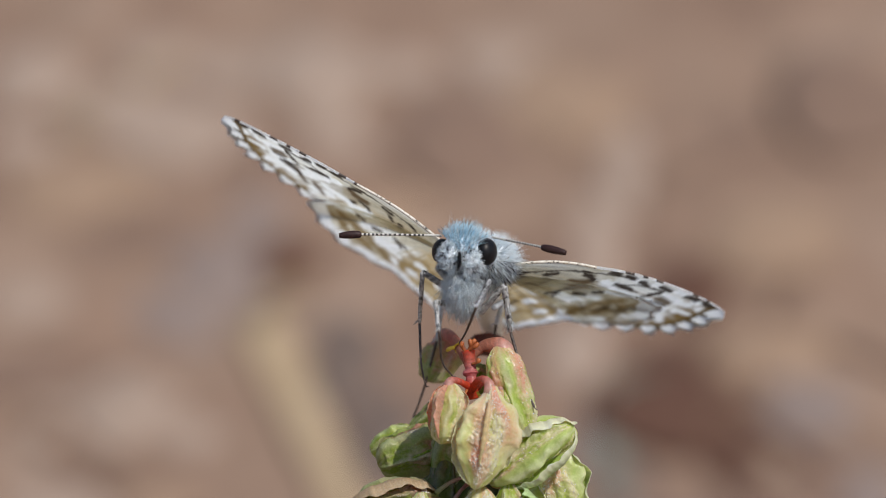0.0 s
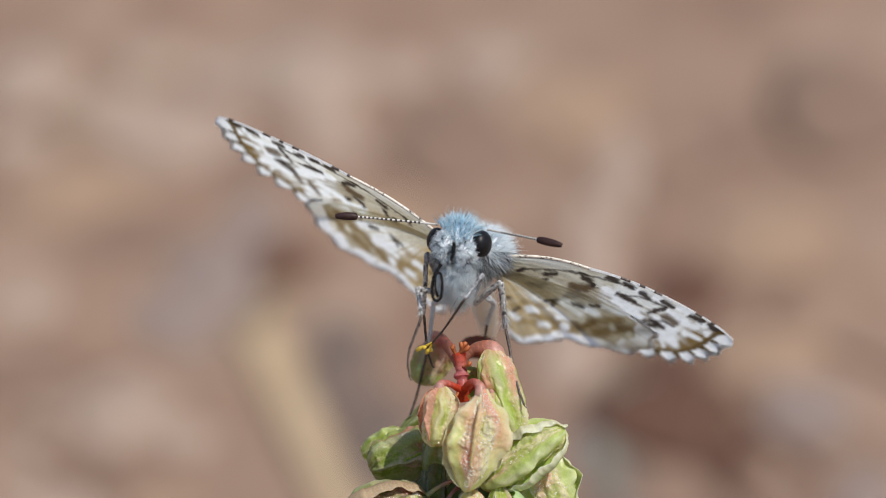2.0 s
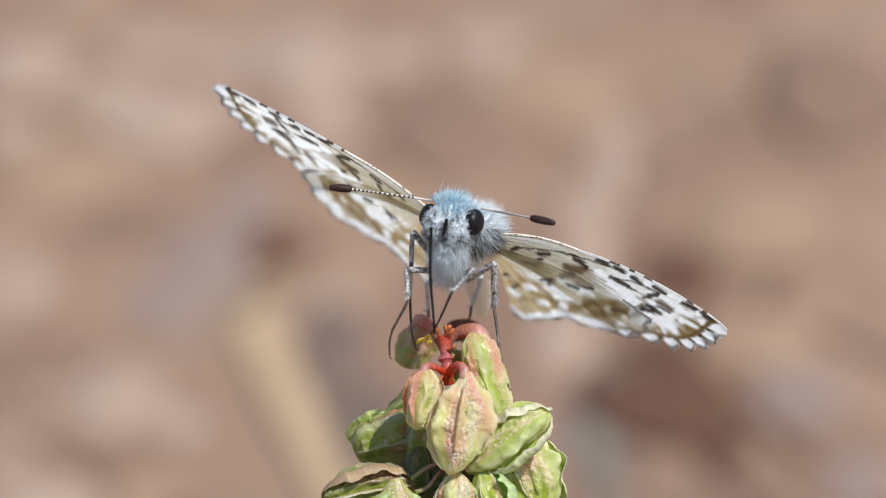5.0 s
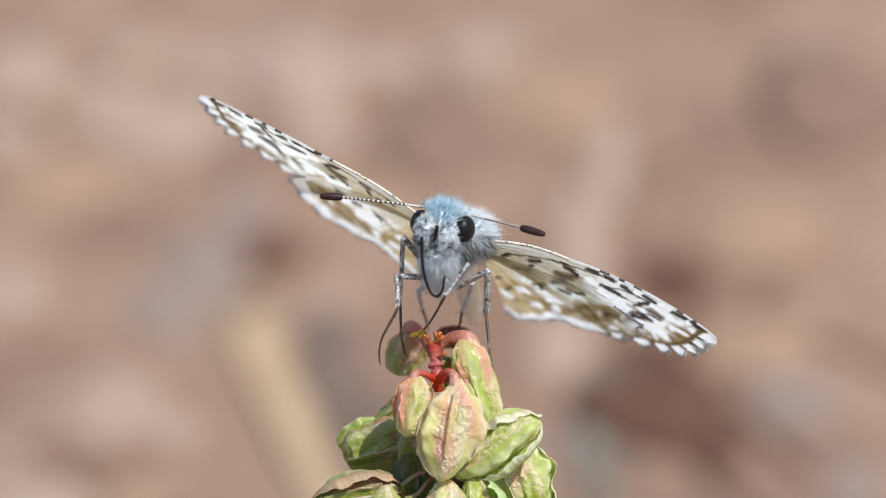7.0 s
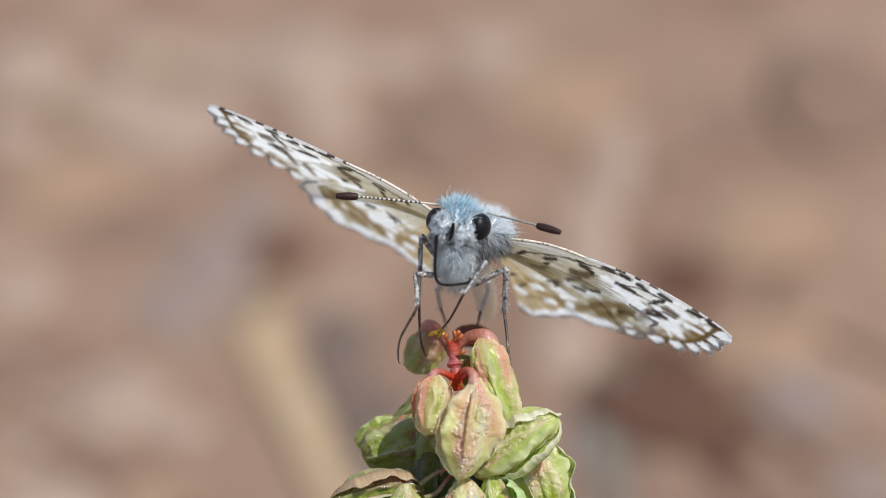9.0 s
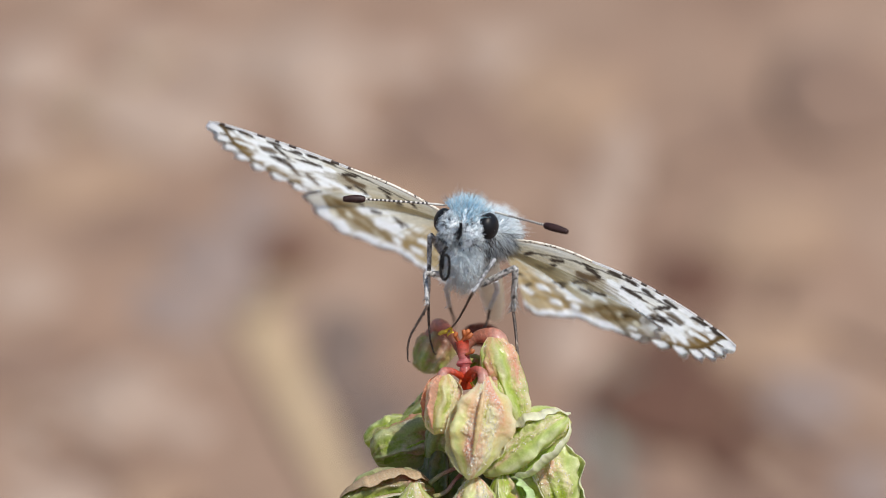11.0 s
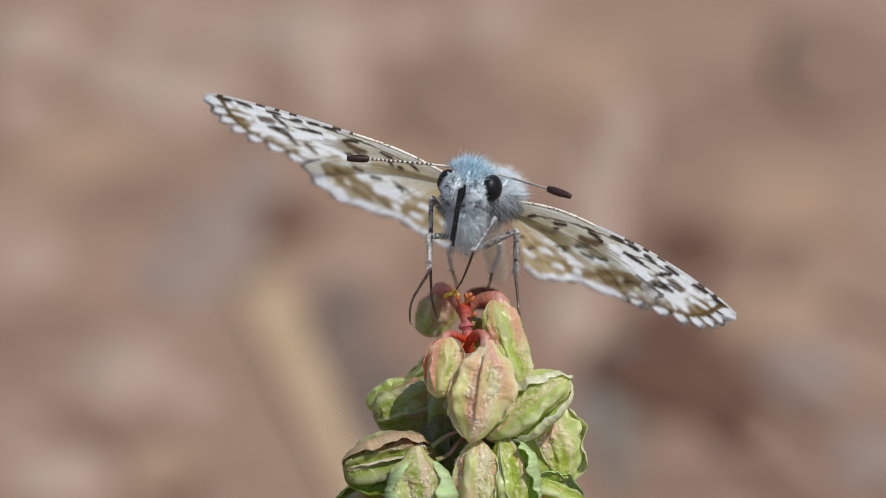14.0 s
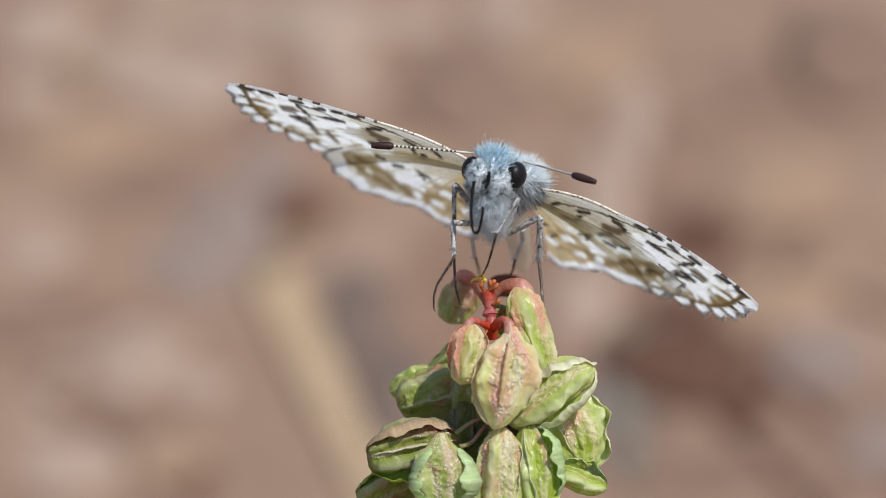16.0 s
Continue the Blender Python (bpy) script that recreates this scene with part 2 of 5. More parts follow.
def build_ground():
    n, half = 160, 30.0
    verts, faces = [], []
    for i in range(n + 1):
        for j in range(n + 1):
            x, y = ((2 * i / n - 1) ** 5) * half, ((2 * j / n - 1) ** 5) * half + 0.2
            verts.append((x, y, land(x, y)))
    for i in range(n):
        for j in range(n):
            a = i * (n + 1) + j
            faces.append((a, a + n + 1, a + n + 2, a + 1))
    tagged(shape("ground", verts, faces, SOIL), "dry reddish brown bare soil, far out of focus", "ground", kind="structure")


def stone(h, v, across, high, mat, seed, label, name="stone", group="stones on the soil"):
    """A flat stone or clod half sunk in the bank."""
    p = on_ground(h, v)
    k = (p - EYE).length / FOCAL
    e = 0.006
    up = Vector((land(p.x - e, p.y) - land(p.x + e, p.y), land(p.x, p.y - e) - land(p.x, p.y + e), 2 * e)).normalized()
    steep = max(0.25, -up.dot((p - EYE).normalized()))
    a, b = across * k / 2, high * k / 2 / steep
    ob = shape(name, *ball((0, 0, 0), (a, b, min(a, b) * 0.22), 12, 20, 0.4, seed, 1.5), mat)
    ob.location, ob.rotation_euler = p + up * min(a, b) * 0.06, (math.asin(-up.y), 0, 0)
    tagged(ob, label, name, group)
    return ob


def build_distance():
    for i, (h, v, a, b) in enumerate([(585, 60, 210, 150), (890, 20, 150, 70), (330, 150, 240, 120), (70, 60, 170, 110), (230, 640, 170, 130), (1075, 370, 90, 250), (1120, 220, 80, 160), (130, 830, 220, 100), (1040, 540, 130, 150), (70, 450, 150, 70), (60, 720, 160, 80), (360, 690, 140, 80), (440, 40, 170, 70), (720, 40, 150, 60), (230, 110, 200, 80), (60, 170, 150, 70), (620, 170, 150, 60), (900, 90, 120, 60), (300, 20, 160, 60), (120, 620, 140, 60)]):
        stone(h, v, a, b, STONE_GREY, i + 0.3, "pale pinkish grey stone lying on dry soil")
    for i, (h, v, a, b) in enumerate([(410, 400, 180, 150), (330, 480, 170, 110), (1085, 690, 110, 190), (1450, 640, 170, 110), (1560, 800, 120, 120), (470, 300, 110, 80)]):
        stone(h, v, a, b, STONE_LILAC, i + 4.1, "lilac grey stone lying on dry soil")
    for i, (h, v, a, b) in enumerate([(1205, 650, 250, 170), (525, 385, 130, 100), (1240, 430, 150, 120), (1320, 735, 130, 60), (330, 850, 130, 60), (150, 345, 200, 46), (1190, 560, 120, 90)]):
        stone(h, v, a, b, STONE_RED, i + 7.7, "dark red-brown clod of earth", "earth_clod", "clods on the soil")
    for i, (h, v, a, b) in enumerate([(835, 165, 260, 170), (1500, 100, 280, 180), (240, 330, 240, 60), (1430, 780, 260, 60), (60, 580, 200, 90), (1180, 830, 160, 90), (480, 200, 160, 90), (1330, 150, 200, 60), (1490, 860, 240, 70), (1290, 835, 190, 80), (1500, 715, 150, 50)]):
        stone(h, v, a, b, STONE_BROWN, i + 3.7, "brown clod of earth", "earth_clod", "clods on the soil")
    for i, (h, v, a, b) in enumerate([(1010, 110, 240, 150), (1390, 340, 260, 150), (150, 250, 240, 120), (1380, 540, 240, 110), (700, 290, 190, 90), (300, 820, 150, 90)]):
        stone(h, v, a, b, STONE_TAN, i + 2.2, "tan clod of earth", "earth_clod", "clods on the soil")
    for i, (h, v, a, b) in enumerate([(630, 560, 120, 200), (690, 700, 120, 180), (1110, 760, 110, 170)] ):
        stone(h, v, a, b, STONE_DARK, i + 5.4, "dark grey-brown clod of earth", "earth_clod", "clods on the soil")
    for h0, v0, h1, v1, w, mat in [(476, 480, 690, 930, 46, STRAW), (1250, 690, 1400, 750, 9, STRAW), (120, 150, 330, 10, 14, STRAW), (1235, 560, 1620, 860, 24, STONE_RED), (1380, 470, 1660, 590, 14, STONE_RED), (1300, 760, 1480, 930, 14, STONE_RED), (1150, 250, 1420, 130, 10, STONE_BROWN), (60, 690, 330, 800, 12, STONE_BROWN), (1080, 640, 1130, 860, 26, DRY_LEAF), (200, 660, 400, 560, 12, STONE_GREY)]:
        line = [on_ground(h0 + (h1 - h0) * i / 8, v0 + (v1 - v0) * i / 8, 0.0008) for i in range(9)]
        a = line[0]
        k = (a - EYE).length / FOCAL
        stalk = new("dry_stalk")
        stalk.location = a
        shape("stem", *tube([p - a for p in line], [w * k * (1 - 0.3 * i / len(line)) for i in range(len(line))], flat=Vector((0, -0.35, 0.94))), mat, stalk)
        shape("leaf_blade", *tube([Vector((0, 0, 0)), Vector((0.002, 0.001, 0.003)), Vector((0.006, 0.002, 0.0036))], [w * k * 0.4, w * k * 0.3, 0.0001], 5), mat, stalk)
        tagged(stalk, {STRAW: "straw-coloured dry stalk lying on soil", DRY_LEAF: "grey-green withered stalk lying on soil", STONE_GREY: "bleached pale twig lying on soil"}.get(mat, "dark brown twig lying on bare soil"), "dry stalk", "dry stalks on the soil")


build_ground()
build_distance()


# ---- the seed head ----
# Skins of pods: share of pink, share of green, depth of colour. In the back, dusky and shaded skins the low depth
# paints in shade.
PINK, MIXED, GREEN, BACK_SHADED, RED, OLIVE_POD, SHADED = (0.42, -0.42, 1.20), (0.14, 0.28, 1.10), (-0.12, 0.62, 1.08), (0.05, 0.55, 0.72), (1.1, -0.8, 0.7), (0.72, 0.18, 0.82), (0.05, 0.5, 0.36)
RUSTY, LEAFY_POD, DUSKY_SHADED, CREAMY = (0.46, 0.46, 0.70), (-0.05, 0.34, 0.96), (0.56, 0.48, 0.76), (0.24, -0.26, 1.10)


def pod_outline(t, neck):
    """The half width of a pod along its length, as a share of the widest."""
    stations = [0, 0.05, 0.14, 0.26, 0.38, 0.56, 0.74, 0.88, 0.96, 1]
    full, thin = [0.20, 0.50, 0.80, 0.97, 1.0, 1.0, 0.95, 0.80, 0.56, 0.08], [0.15, 0.19, 0.38, 0.80, 0.98, 1.0, 0.77, 0.45, 0.24, 0.05]
    return float(np.interp(t, stations, full)) * (1 - neck) + float(np.interp(t, stations, thin)) * neck


def pod_wing(pod, length, width, depth, neck, angle, t0, t1, wide, curl, inner, outer, seed, label, wave=1.0):
    """A thin ruffled papery wing along a pod's side. angle: where round the pod it grows, in degrees, 0 to its right and -90 to the viewer; curl: how far it rolls over."""
    n, m = 64, 14
    sheets, tints = [[], []], []
    for i in range(n + 1):
        f = i / n
        t = t0 + (t1 - t0) * f
        span = wide * max(0.0, math.sin(math.pi * min(1, f * 0.98 + 0.01))) ** 0.55 * (1 + 0.30 * wave * noise.noise((f * 5.0, seed, 1.0)) + 0.10 * wave * noise.noise((f * 17, seed, 2.0)))
        r = 0.60 * pod_outline(t, neck)
        a = radians(angle) + 0.16 * wave * noise.noise((f * 3.2, seed, 5.0))
        root = Vector((r * width / 2 * math.cos(a), r * depth / 2 * math.sin(a), -length * t))
        for j in range(m + 1):
            v = j / m
            b = a + radians(curl) * v * v + 0.45 * wave * v * noise.noise((f * 6.5, seed, 8.0)) + 0.12 * wave * noise.noise((f * 16, v * 3, seed))
            reach = span * v
            p = root + Vector((math.cos(b), math.sin(b), 0.0)) * reach + Vector((0, 0, -1)) * (reach * 0.28 * math.sin(3 * f + seed) + 0.05 * span * noise.noise((f * 9, v * 2, seed + 3)))
            away = Vector((-math.sin(b), math.cos(b), 0)) * (1.7 - 1.1 * v) * U
            sheets[0].append(p + away)
            sheets[1].append(p - away)
            g = 0.5 + 0.5 * noise.noise((f * 5, v * 2, seed + 6))
            c = inner.lerp(outer, min(1, max(0, v ** 1.5 + 0.35 * (g - 0.5)))) * (0.88 + 0.24 * g) * (1 + 0.22 * noise.noise((f * 34, v * 2.2, seed + 9)))
            tints.append((min(0.96, c.x), min(0.96, c.y), min(0.96, c.z), 0.22))
    rows, k = m + 1, (n + 1) * (m + 1)
    faces = []
    for i in range(n):
        for j in range(m):
            a, b, c, d = i * rows + j, (i + 1) * rows + j, (i + 1) * rows + j + 1, i * rows + j + 1
            faces += [(a, b, c, d), (k + a, k + d, k + c, k + b)]
        faces.append((i * rows + m, (i + 1) * rows + m, k + (i + 1) * rows + m, k + i * rows + m))
    ob = shape("wing", sheets[0] + sheets[1], faces, POD, pod, label)
    ob.data.color_attributes.new("tint", "FLOAT_COLOR", "POINT").data.foreach_set("color", np.array(tints + tints, dtype=np.float32).ravel())
    return ob


def pod_mesh(name, length, width, depth, skin, parent, seed, neck=0.0, ruffle=1.0, label="", lip=0.4, fine=False, rough=1.0, crust=0):
    """A three-winged seed pod along its own -z, its stalk end at the origin: wrinkled grainy valves, each with a narrow rib, edged by smooth ruffled wings, a pointed tip. neck: how slender it starts; lip: how far the wings rise over the valves."""
    ridge = max(0.0, 1 - 1.3 * neck)  # slender-necked pods have flat valves
    rough, seam = 0.3 + 0.7 * rough, min(1.0, lip / 0.9)
    rings, segs = (84, 132) if fine else (48, 84)
    pink, green, deep = skin
    verts, faces, tint = [], [], []
    off = Vector((seed * 3.1, -seed * 1.7, seed))
    for i in range(rings + 1):
        t = i / rings
        prof = pod_outline(t, neck)
        wingy = math.sin(math.pi * min(1, t * 1.02)) ** 0.5 * min(1, max(0, (t - 0.10 * neck) / 0.10))
        for k in range(segs):
            a = 2 * math.pi * k / segs
            c3 = math.cos(3 * (a - math.pi / 2))
            edge = (0.5 + 0.5 * c3) ** (6 - 3.0 * lip)
            rim = min(1.0, max(0.0, (0.5 + 0.5 * c3 + 0.10 * noise.noise(Vector((math.cos(a) * 4, math.sin(a) * 4, t * 5)) + off) - 0.56) / 0.24))
            gutter = math.exp(-((0.5 + 0.5 * c3 - 0.60) / 0.10) ** 2)
            swell = (0.5 - 0.5 * c3)
            rib = swell ** 30
            n = Vector((math.cos(a), math.sin(a), t * 2.6))
            lobe = round((a - math.pi / 2) / 2.094)
            wave = noise.noise(Vector((lobe, t * 5.5, seed))) + 0.18 * noise.noise(Vector((lobe, t * 11, seed + 4)))
            fold = noise.noise(Vector((math.cos(a) * 2.7, math.sin(a) * 2.7, t * 1.6)) + off) + 0.6 * noise.noise(Vector((math.cos(a) * 6, math.sin(a) * 6, t * 3.2)) + off)
            pucker = noise.noise(n * 6.5 + off) + 0.7 * noise.noise(n * 13.0 + off)
            grain = noise.noise(Vector((math.cos(a) * 24, math.sin(a) * 24, t * 56)) + off)
            r = prof * (0.81 - 0.055 * gutter * wingy * seam - 0.20 * lip - 0.16 * lip * lip * swell + 0.07 * swell + ridge * ((0.10 + 0.06 * lip) * rib - 0.07 * (swell ** 8 - swell ** 20)) + edge * wingy * (0.10 + 0.32 * lip + 0.22 * ruffle * wave))
            r *= 1 + 0.09 * noise.noise(n * 1.4 + off) + (0.075 * fold * (0.4 + 0.6 * rough) + 0.075 * pucker * rough + 0.085 * grain * rough) * (1 - 0.75 * rim)
            a2 = a + edge * 0.34 * ruffle * wave
            bend = 0.14 * math.sin(t * 2.8 + seed)
            q = Vector((r * math.cos(a2), r * math.sin(a2), t * 2.2))
            push = noise.noise_vector(q * 1.1 + off) * 0.16 + noise.noise_vector(q * 2.6 + off) * 0.12 + noise.noise_vector(q * 5.5 + off) * 0.045
            push *= min(1, t * 4) * (1 - 0.5 * t)
            verts.append((width / 2 * (q.x + push.x + bend), depth / 2 * (q.y + push.y), -length * (t + 0.35 * push.z)))
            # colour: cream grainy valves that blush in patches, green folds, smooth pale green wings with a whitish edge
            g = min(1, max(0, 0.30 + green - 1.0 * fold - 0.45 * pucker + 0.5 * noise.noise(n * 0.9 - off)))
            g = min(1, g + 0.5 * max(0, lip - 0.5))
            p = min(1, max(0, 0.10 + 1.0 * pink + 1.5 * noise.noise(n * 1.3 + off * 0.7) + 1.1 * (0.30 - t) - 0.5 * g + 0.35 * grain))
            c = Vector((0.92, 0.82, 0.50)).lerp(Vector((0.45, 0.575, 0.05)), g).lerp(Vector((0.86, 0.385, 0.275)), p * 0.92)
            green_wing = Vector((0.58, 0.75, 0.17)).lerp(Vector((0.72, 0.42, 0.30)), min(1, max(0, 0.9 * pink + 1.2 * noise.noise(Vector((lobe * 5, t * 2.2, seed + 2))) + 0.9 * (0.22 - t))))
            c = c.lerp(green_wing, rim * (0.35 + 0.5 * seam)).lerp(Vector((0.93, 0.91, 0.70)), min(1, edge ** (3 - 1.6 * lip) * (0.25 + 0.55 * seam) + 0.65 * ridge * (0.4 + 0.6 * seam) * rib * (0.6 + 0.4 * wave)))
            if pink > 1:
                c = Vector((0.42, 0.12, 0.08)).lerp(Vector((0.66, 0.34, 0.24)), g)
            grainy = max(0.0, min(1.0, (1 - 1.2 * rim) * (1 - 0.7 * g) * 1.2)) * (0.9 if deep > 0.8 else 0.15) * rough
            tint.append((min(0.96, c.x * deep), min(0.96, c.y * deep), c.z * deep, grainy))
    for i in range(rings):
        for k in range(segs):
            j = (k + 1) % segs
            faces.append((i * segs + k, i * segs + j, (i + 1) * segs + j, (i + 1) * segs + k))
    faces += [tuple(range(segs)), tuple(rings * segs + segs - 1 - k for k in range(segs))]
    ob = shape(name, verts, faces, POD, parent, label)
    at = ob.data.color_attributes.new("tint", "FLOAT_COLOR", "POINT")
    at.data.foreach_set("color", np.array(tint, dtype=np.float32).ravel())
    if crust:
        rnd = random.Random(int(seed * 10))
        beads = []
        while len(beads) < crust:
            i = rnd.randrange(4 * segs, (rings - 3) * segs)
            if tint[i][3] * (0.7 + 0.9 * noise.noise(Vector(verts[i]) / (16 * U) + off)) > rnd.uniform(0.1, 0.9):
                p = Vector(verts[i]).lerp(Vector(verts[i + (1 if i % segs < segs - 1 else 0)]), rnd.random()).lerp(Vector(verts[i + segs]), 0.5 * rnd.random())
                beads.append(ball(p, [rnd.uniform(0.6, 1.2) * U * rnd.choice((1, 1, 1.5))] * 3, 3, 5))
        shape("grain_crust", *joined(beads), GRAIN, ob, "crust of tiny glistening white grains")
    return ob


def turned(top, tip, spin=0.0, up=AHEAD):
    """The turn that lays -z along the way from top to tip, spun about it by so many degrees, its y away from the viewer."""
    z = (Vector(top) - Vector(tip)).normalized()
    y = (AHEAD - z * AHEAD.dot(z)).normalized()
    x = y.cross(z)
    return Matrix((x, y, z)).transposed().to_4x4() @ Matrix.Rotation(radians(spin), 4, "Z")


PLANT = spot(872, 760, 30)
PLANT.z = 0.0


def build_plant():
    plant = new("seed_head")
    plant.location = PLANT
    tagged(plant, "upright stalk crowded with green and pink-blushed winged seed pods", "plant")

    def near(p):
        return p - PLANT

    top = spot(870, 640, 26)
    base = Vector((PLANT.x + 0.004, PLANT.y + 0.006, -0.006))
    knee = spot(872, 905, 32)
    axis = [near(base.lerp(knee, i / 12)) + Vector((0.003 * math.sin(math.pi * i / 12), 0, 0)) for i in range(12)] + [near(knee), near(spot(871, 800, 31)), near(spot(870, 720, 30)), near(top)]
    shape("stalk", *tube(axis, [0.0013 - 0.0008 * i / len(axis) for i in range(len(axis) - 2)] + [0.0004, 0.0003], 10), STALK_GREEN, plant, "slender green stalk")

    # Each pod: stalk end and tip (right, down, depth), width, depth, skin, spin, label; then how slender its neck is, how ruffled and how high its wings are, and how grainy.
    pods = [
        ((904, 576, -66), (876, 760, -72), 122, 90, PINK, 4, "cream pod with a pink blush and raised midrib", 0.75, 0.7, 0.36, 1.1),
        ((832, 572, -34), (822, 682, -44), 74, 68, CREAMY, 64, "small glossy pink and cream pod", 0.0, 0.3, 0.22, 0.35),
        ((922, 580, -34), (930, 650, -34), 50, 46, MIXED, 20, "", 0.3, 0.6, 0.3, 0.2),
        ((920, 506, 4), (962, 680, -8), 100, 84, MIXED, 64, "long smooth yellow-green pod", 0.0, 0.25, 0.16, 0.12),
        ((900, 748, -6), (1052, 650, -24), 104, 92, MIXED, 34, "bright green pod with a torn pale rim", 0.1, 0.8, 0.5, 0.5),
        ((975, 676, 62), (1046, 828, 52), 122, 92, MIXED, 4, "pale pod with a broad green wing", 0.3, 0.8, 0.45, 0.55),
        ((838, 672, 90), (708, 726, 92), 112, 100, DUSKY_SHADED, 14, "shaded green pod with a pinkish ridge", 0.0, 0.4, 0.4, 0.3),
    ]
    pods += [
        ((816, 780, 8), (646, 812, -10), 108, 96, RUSTY, -24, "olive pod with a rust-brown ridge", 0.0, 0.6, 0.4, 0.6),
        ((790, 766, -50), (788, 930, -66), 138, 78, LEAFY_POD, 2, "pale green leafy pod with folded wings", 0.85, 0.8, 0.35, 0.6),
        ((888, 756, -44), (878, 930, -58), 94, 84, CREAMY, 34, "cream pod thick with shining grains", 0.0, 0.6, 0.5, 1.15),
        ((930, 748, -20), (968, 926, -36), 100, 88, GREEN, 30, "bright green pod with a curled wing", 0.25, 0.8, 0.4, 0.15),
        ((742, 838, 70), (636, 892, 80), 86, 76, DUSKY_SHADED, 40, "", 0.1, 0.8, 0.6, 0.15),
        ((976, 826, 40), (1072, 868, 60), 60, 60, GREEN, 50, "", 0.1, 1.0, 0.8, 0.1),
        ((844, 600, 100), (760, 668, 120), 60, 56, BACK_SHADED, 20, "", 0.1, 0.6, 0.4, 0.1),
    ]
    pods += [
        ((826, 494, 190), (794, 572, 190), 76, 72, OLIVE_POD, 30, "olive pod", 0.0, 0.5, 0.3, 0.1),
        ((866, 508, 210), (926, 504, 250), 50, 48, RED, 25, "rust-red shrivelled pod", 0.1, 0.6, 0.38, 0.4),
        ((876, 540, 44), (906, 592, 40), 56, 60, BACK_SHADED, 0, "", 0.1, 0.6, 0.38, 0.1),
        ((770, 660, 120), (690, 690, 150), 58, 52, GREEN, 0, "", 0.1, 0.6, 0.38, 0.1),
        ((836, 650, 40), (826, 770, 40), 96, 76, BACK_SHADED, 15, "", 0.1, 0.8, 0.38, 0.2),
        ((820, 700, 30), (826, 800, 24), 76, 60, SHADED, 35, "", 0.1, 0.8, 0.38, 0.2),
        ((960, 640, 50), (990, 740, 56), 86, 76, BACK_SHADED, 50, "", 0.1, 0.8, 0.38, 0.2),
        # dark filler pods behind the gaps, shade put into their colour
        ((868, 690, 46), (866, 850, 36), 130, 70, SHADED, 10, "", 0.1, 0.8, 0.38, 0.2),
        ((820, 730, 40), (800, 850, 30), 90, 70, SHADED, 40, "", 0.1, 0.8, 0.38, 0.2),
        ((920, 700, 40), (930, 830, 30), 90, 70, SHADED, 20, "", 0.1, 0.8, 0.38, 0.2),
    ]
    # Papery wings of some pods, by their order above: angle, start and end along the pod, width, curl, inner and outer colour, waviness, label.
    LIME, PALE, MINT, RUST, BLOND = Vector((0.53, 0.69, 0.10)), Vector((0.93, 0.94, 0.74)), Vector((0.54, 0.66, 0.36)), Vector((0.58, 0.29, 0.17)), Vector((0.91, 0.84, 0.66))
    PEACH = Vector((0.88, 0.52, 0.36))
    WINGED = {
        0: [(172, 0.26, 0.97, 23, 45, BLOND, PALE, 0.9, "pale green-white wing"), (8, 0.24, 0.92, 27, -45, BLOND, PALE, 0.9, "pale green-white wing")],
        1: [(176, 0.04, 0.97, 20, 45, PEACH, PEACH * 1.1, 0.6, "peach-pink wing"), (4, 0.04, 0.97, 20, -45, PEACH, BLOND, 0.6, "peach-pink wing"), (-112, 0.06, 0.95, 24, -10, PEACH * 0.9, PEACH, 0.5, "peach-pink ridge")],
        4: [(-178, 0.06, 1.0, 36, 80, LIME, PALE, 0.9, "green wing with a torn white rim"), (-6, 0.24, 1.04, 32, -80, BLOND, PALE, 1.1, "green wing with a torn white rim")],
        5: [(4, 0.06, 1.05, 36, -50, LIME, PALE, 1.0, "broad green wing with a pale rim"), (-120, 0.1, 0.8, 14, 20, BLOND, PALE, 0.8, "narrow blond wing")],
        6: [(192, 0.05, 0.95, 20, 60, RUST * 0.8 + LIME * 0.3, BLOND * 0.75, 0.5, "pinkish brown wing"), (-80, 0.25, 0.9, 16, -25, LIME * 0.8, LIME, 0.5, "light green ridge")],
        7: [(194, 0.03, 0.98, 44, 70, Vector((0.50, 0.30, 0.15)), Vector((0.74, 0.57, 0.36)), 0.5, "rust-brown curled wing"), (-105, 0.06, 0.94, 14, 20, RUST, PALE, 0.8, "whitish toothed crest"), (2, 0.1, 0.95, 34, -60, LIME * 0.8, LIME * 1.1, 0.8, "green wing")],
        8: [(176, 0.16, 0.80, 42, 95, MINT, MINT * 1.25, 0.8, "folded blue-green wing"), (2, 0.16, 0.85, 44, -105, MINT, MINT * 1.25, 0.8, "folded blue-green wing")],
        9: [(180, 0.05, 0.9, 18, 50, LIME, PALE, 0.8, "pale green wing"), (0, 0.05, 0.9, 18, -50, LIME, PALE, 0.8, "pale green wing")],
        10: [(-4, 0.06, 0.75, 46, -75, MINT * 0.9, MINT * 1.3, 0.9, "curled pale green wing"), (-105, 0.1, 0.9, 16, 10, LIME, PALE, 0.7, "green ridge")],
        11: [(190, 0.05, 0.95, 26, 50, LIME * 0.7, LIME, 0.8, "green wing")],
        12: [(-10, 0.05, 1.0, 26, -40, MINT * 0.8, MINT * 1.2, 0.9, "pale green wing")],
    }
    CRUSTED = {0: 900, 1: 90, 3: 120, 4: 260, 5: 380, 7: 260, 8: 420, 9: 800, 10: 200}  # how many shining grains
    # The spike goes on below the picture.
    rnd = random.Random(11)
